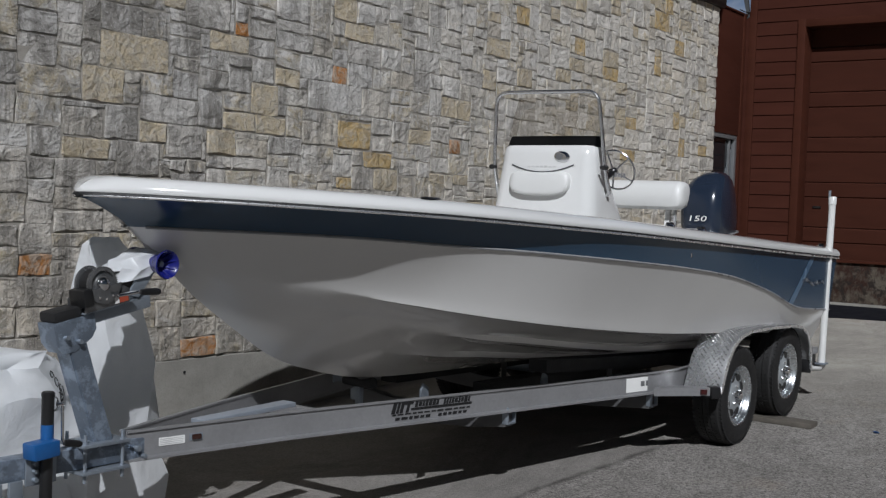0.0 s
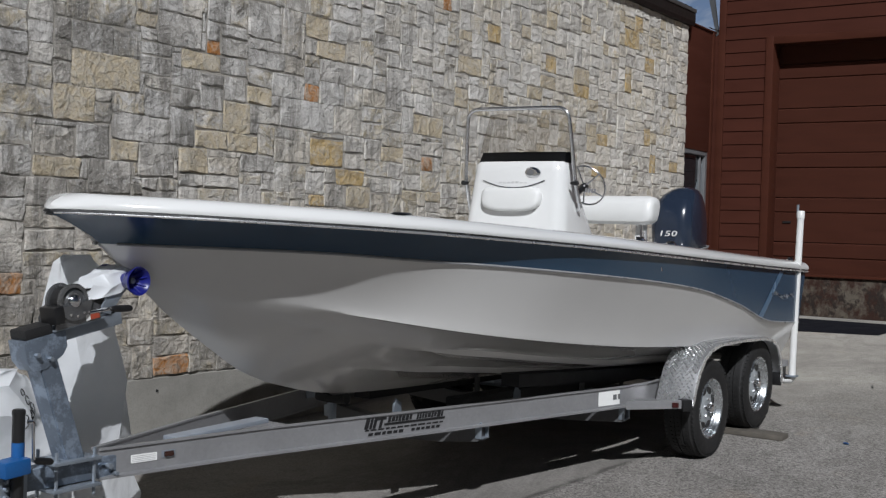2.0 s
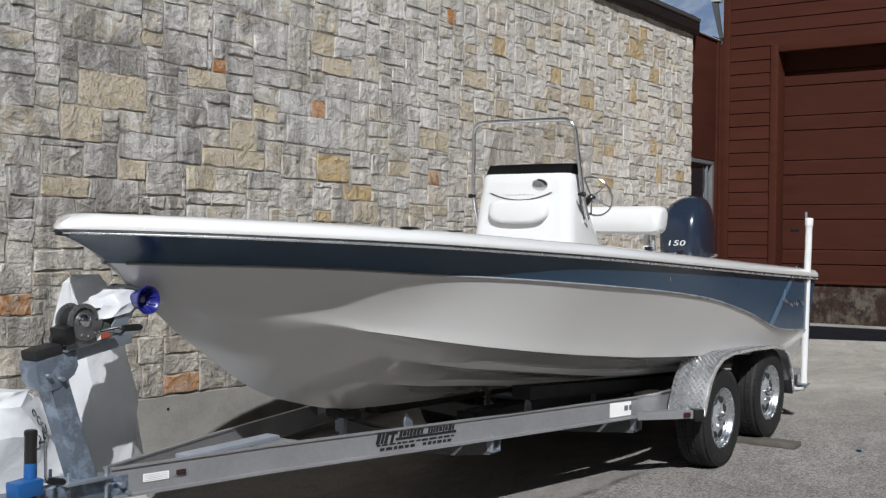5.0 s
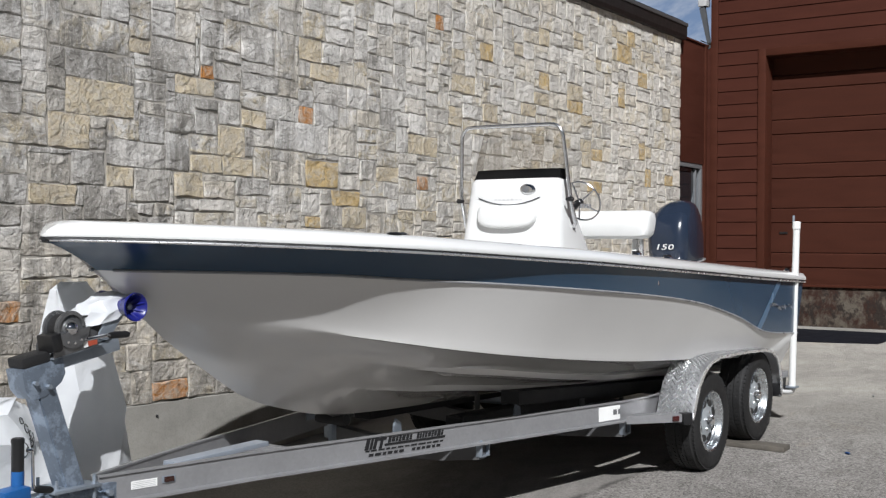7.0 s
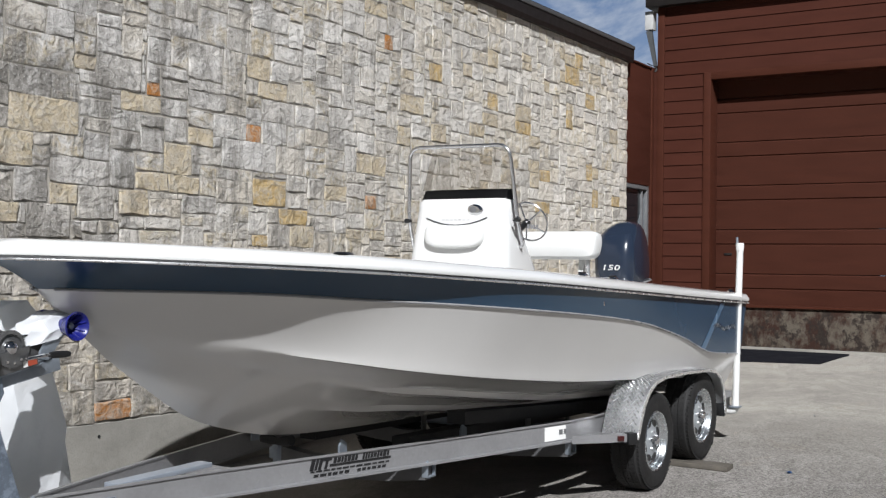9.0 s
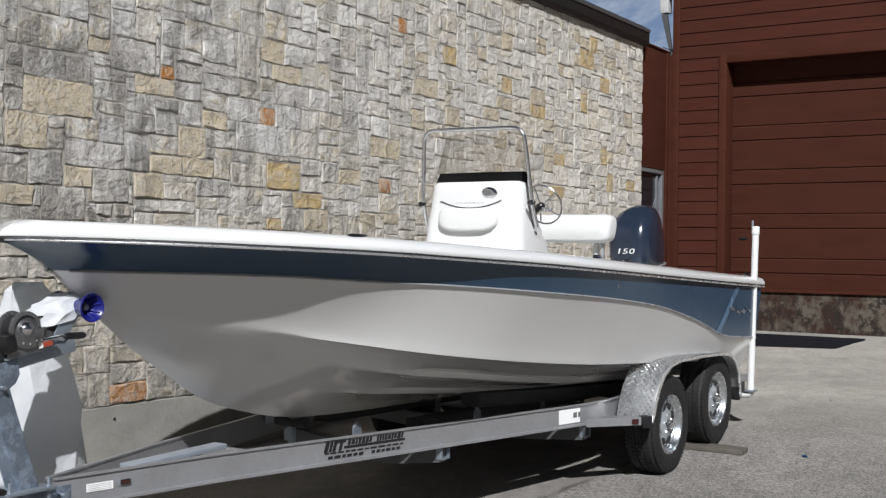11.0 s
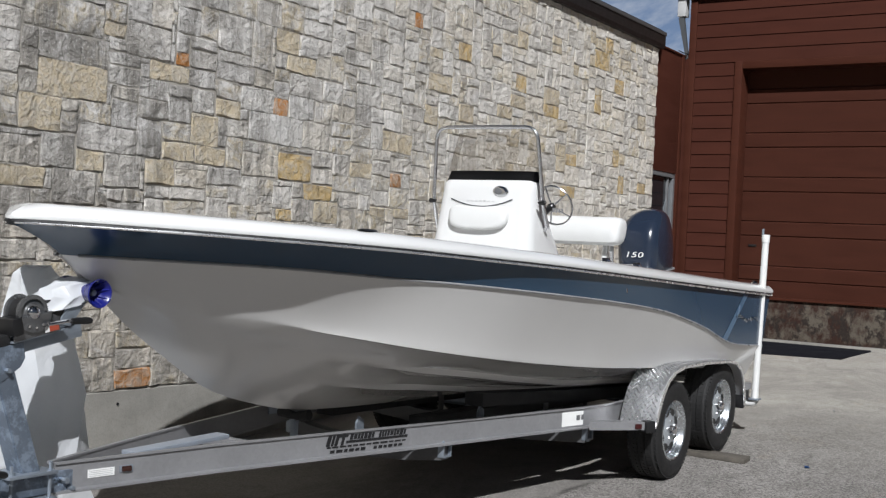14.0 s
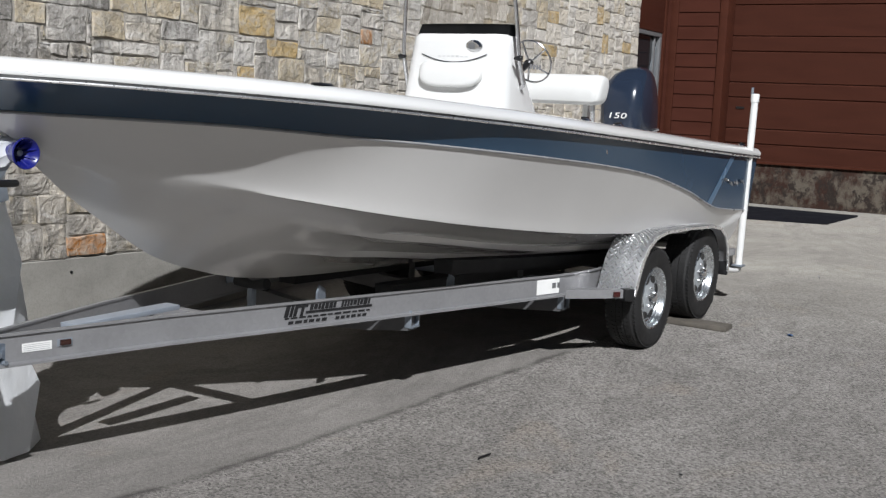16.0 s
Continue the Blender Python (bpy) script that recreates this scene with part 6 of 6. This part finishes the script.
for r in range(ROWS):
    for c in range(COLS):
        if taken[r, c]:
            continue
        run = 1
        while c + run < COLS and not taken[r, c + run] and run < 18:
            run += 1
        best = None
        for w, h in random.choices(SIZES, LIKES, k=24) + [(run, k) for k in (2, 3, 4)]:
            w = min(w, run)
            if run - w < 4:
                w = run if run <= 10 else run - 5
            h = min(h, ROWS - r)
            if w < 4:
                h = min(h, 3)
            while h > 1 and taken[r : r + h, c : c + w].any():
                h -= 1
            bad = 2.0 if h == 1 else 0.0
            for edge in (c, c + w):
                if 0 < edge < COLS:
                    bad += 0.5 * max(0, upright(r, edge) + h - 6) + 1.5 * (edge > c and upright(r, edge) > 0)
            bad += 1.5 * (w / h < 0.8) + 1.0 * (w / h > 3.2) + 0.8 * (w * h < 9) + 0.7 * (w * h < 18) + 0.5 * (h == 2) + 0.3 * (h == 3)
            bad += random.random()
            if best is None or bad < best[0]:
                best = (bad, w, h)
        lay(c, r, best[1], best[2], 0)


def stone_faces(bm, w, h, rnd, ox=0.0, oz=0.0):
    """A squared block with a split face: sides, a chipped arris and an uneven front net."""
    hw, hh = w / 2, h / 2
    nx, nz = max(2, min(5, round(w / 0.075))), max(2, min(4, round(h / 0.075)))
    chip = min(0.006, 0.12 * min(w, h))
    us = [-hw] + [-hw + chip + (w - 2 * chip) * i / nx for i in range(nx + 1)] + [hw]
    vs = [-hh] + [-hh + chip + (h - 2 * chip) * i / nz for i in range(nz + 1)] + [hh]
    skew = [(rnd.uniform(-0.010, 0.010), rnd.uniform(-0.008, 0.008)) for _ in range(4)]
    proud, tx, tz = rnd.uniform(0.001, 0.007), rnd.uniform(-0.025, 0.025), rnd.uniform(-0.025, 0.025)
    net, k, q = [], len(us) - 1, len(vs) - 1
    for j, v in enumerate(vs):
        row = []
        for i, u in enumerate(us):
            a, b = (u + hw) / w, (v + hh) / h
            dx = skew[0][0] * (1 - a) * (1 - b) + skew[1][0] * a * (1 - b) + skew[2][0] * a * b + skew[3][0] * (1 - a) * b
            dz = skew[0][1] * (1 - a) * (1 - b) + skew[1][1] * a * (1 - b) + skew[2][1] * a * b + skew[3][1] * (1 - a) * b
            rim = i in (0, k) or j in (0, q)
            if rim:
                corner = i in (0, k) and j in (0, q)
                pull = rnd.uniform(0.90, 0.985) if corner else 1.0
                row.append(bm.verts.new((ox + u * pull + dx + rnd.uniform(-0.0045, 0.0045), WALL_Y + rnd.uniform(-0.003, 0.0025), oz + v * pull + dz + rnd.uniform(-0.0045, 0.0045))))
            else:
                lump = rnd.uniform(-0.006, 0.006)
                row.append(bm.verts.new((ox + u + dx + rnd.uniform(-0.008, 0.008), WALL_Y - proud + tx * u + tz * v + lump, oz + v + dz + rnd.uniform(-0.008, 0.008))))
        net.append(row)
    for a, b in zip(net, net[1:]):
        for i in range(k):
            bm.faces.new((a[i], a[i + 1], b[i + 1], b[i]))
    ring = net[0] + [row[-1] for row in net[1:]] + net[-1][-2::-1] + [row[0] for row in net[-2:0:-1]]
    back = [bm.verts.new((p.co.x, WALL_Y + 0.03, p.co.z)) for p in ring]
    for i in range(len(ring)):
        n = (i + 1) % len(ring)
        bm.faces.new((ring[n], ring[i], back[i], back[n]))


STRETCH = -0.6
near = [t for t in laid if t[4] == 0 and X0 + t[0] * U < STRETCH][:270]
near = set(near)
rest = bmesh.new()
rnd = random.Random(5)
for c, r, w, h, tint in laid:
    if not tint and X0 + c * U > 0.6 and w * h < 26 and rnd.random() < 0.08:
        tint = 2 if rnd.random() < 0.15 else 3
    cx, cz = X0 + (c + w / 2) * U, PLINTH_TOP + (r + h / 2) * U
    sw, sh = w * U - 0.012, h * U - 0.011
    if tint or (c, r, w, h, tint) in near:
        bm = bmesh.new()
        stone_faces(bm, sw, sh, rnd)
        me = finish("stone_block", bm, (STONE_ONE, STONE_RUST, STONE_GOLD, STONE_TAN)[tint], 22)
        ob = new("stone_block", me)
        ob.parent, ob.location = stone_wall, (cx, 0, cz)
        if tint:
            tagged(ob, ("", "rust-orange stone block", "golden tan stone block", "pale tan stone block")[tint])
    else:
        stone_faces(rest, sw, sh, rnd, cx, cz)
part("stone_blocks", rest, STONE_MANY, stone_wall, "pale grey and cream rock-faced limestone blocks", smooth=22, kind="stuff")
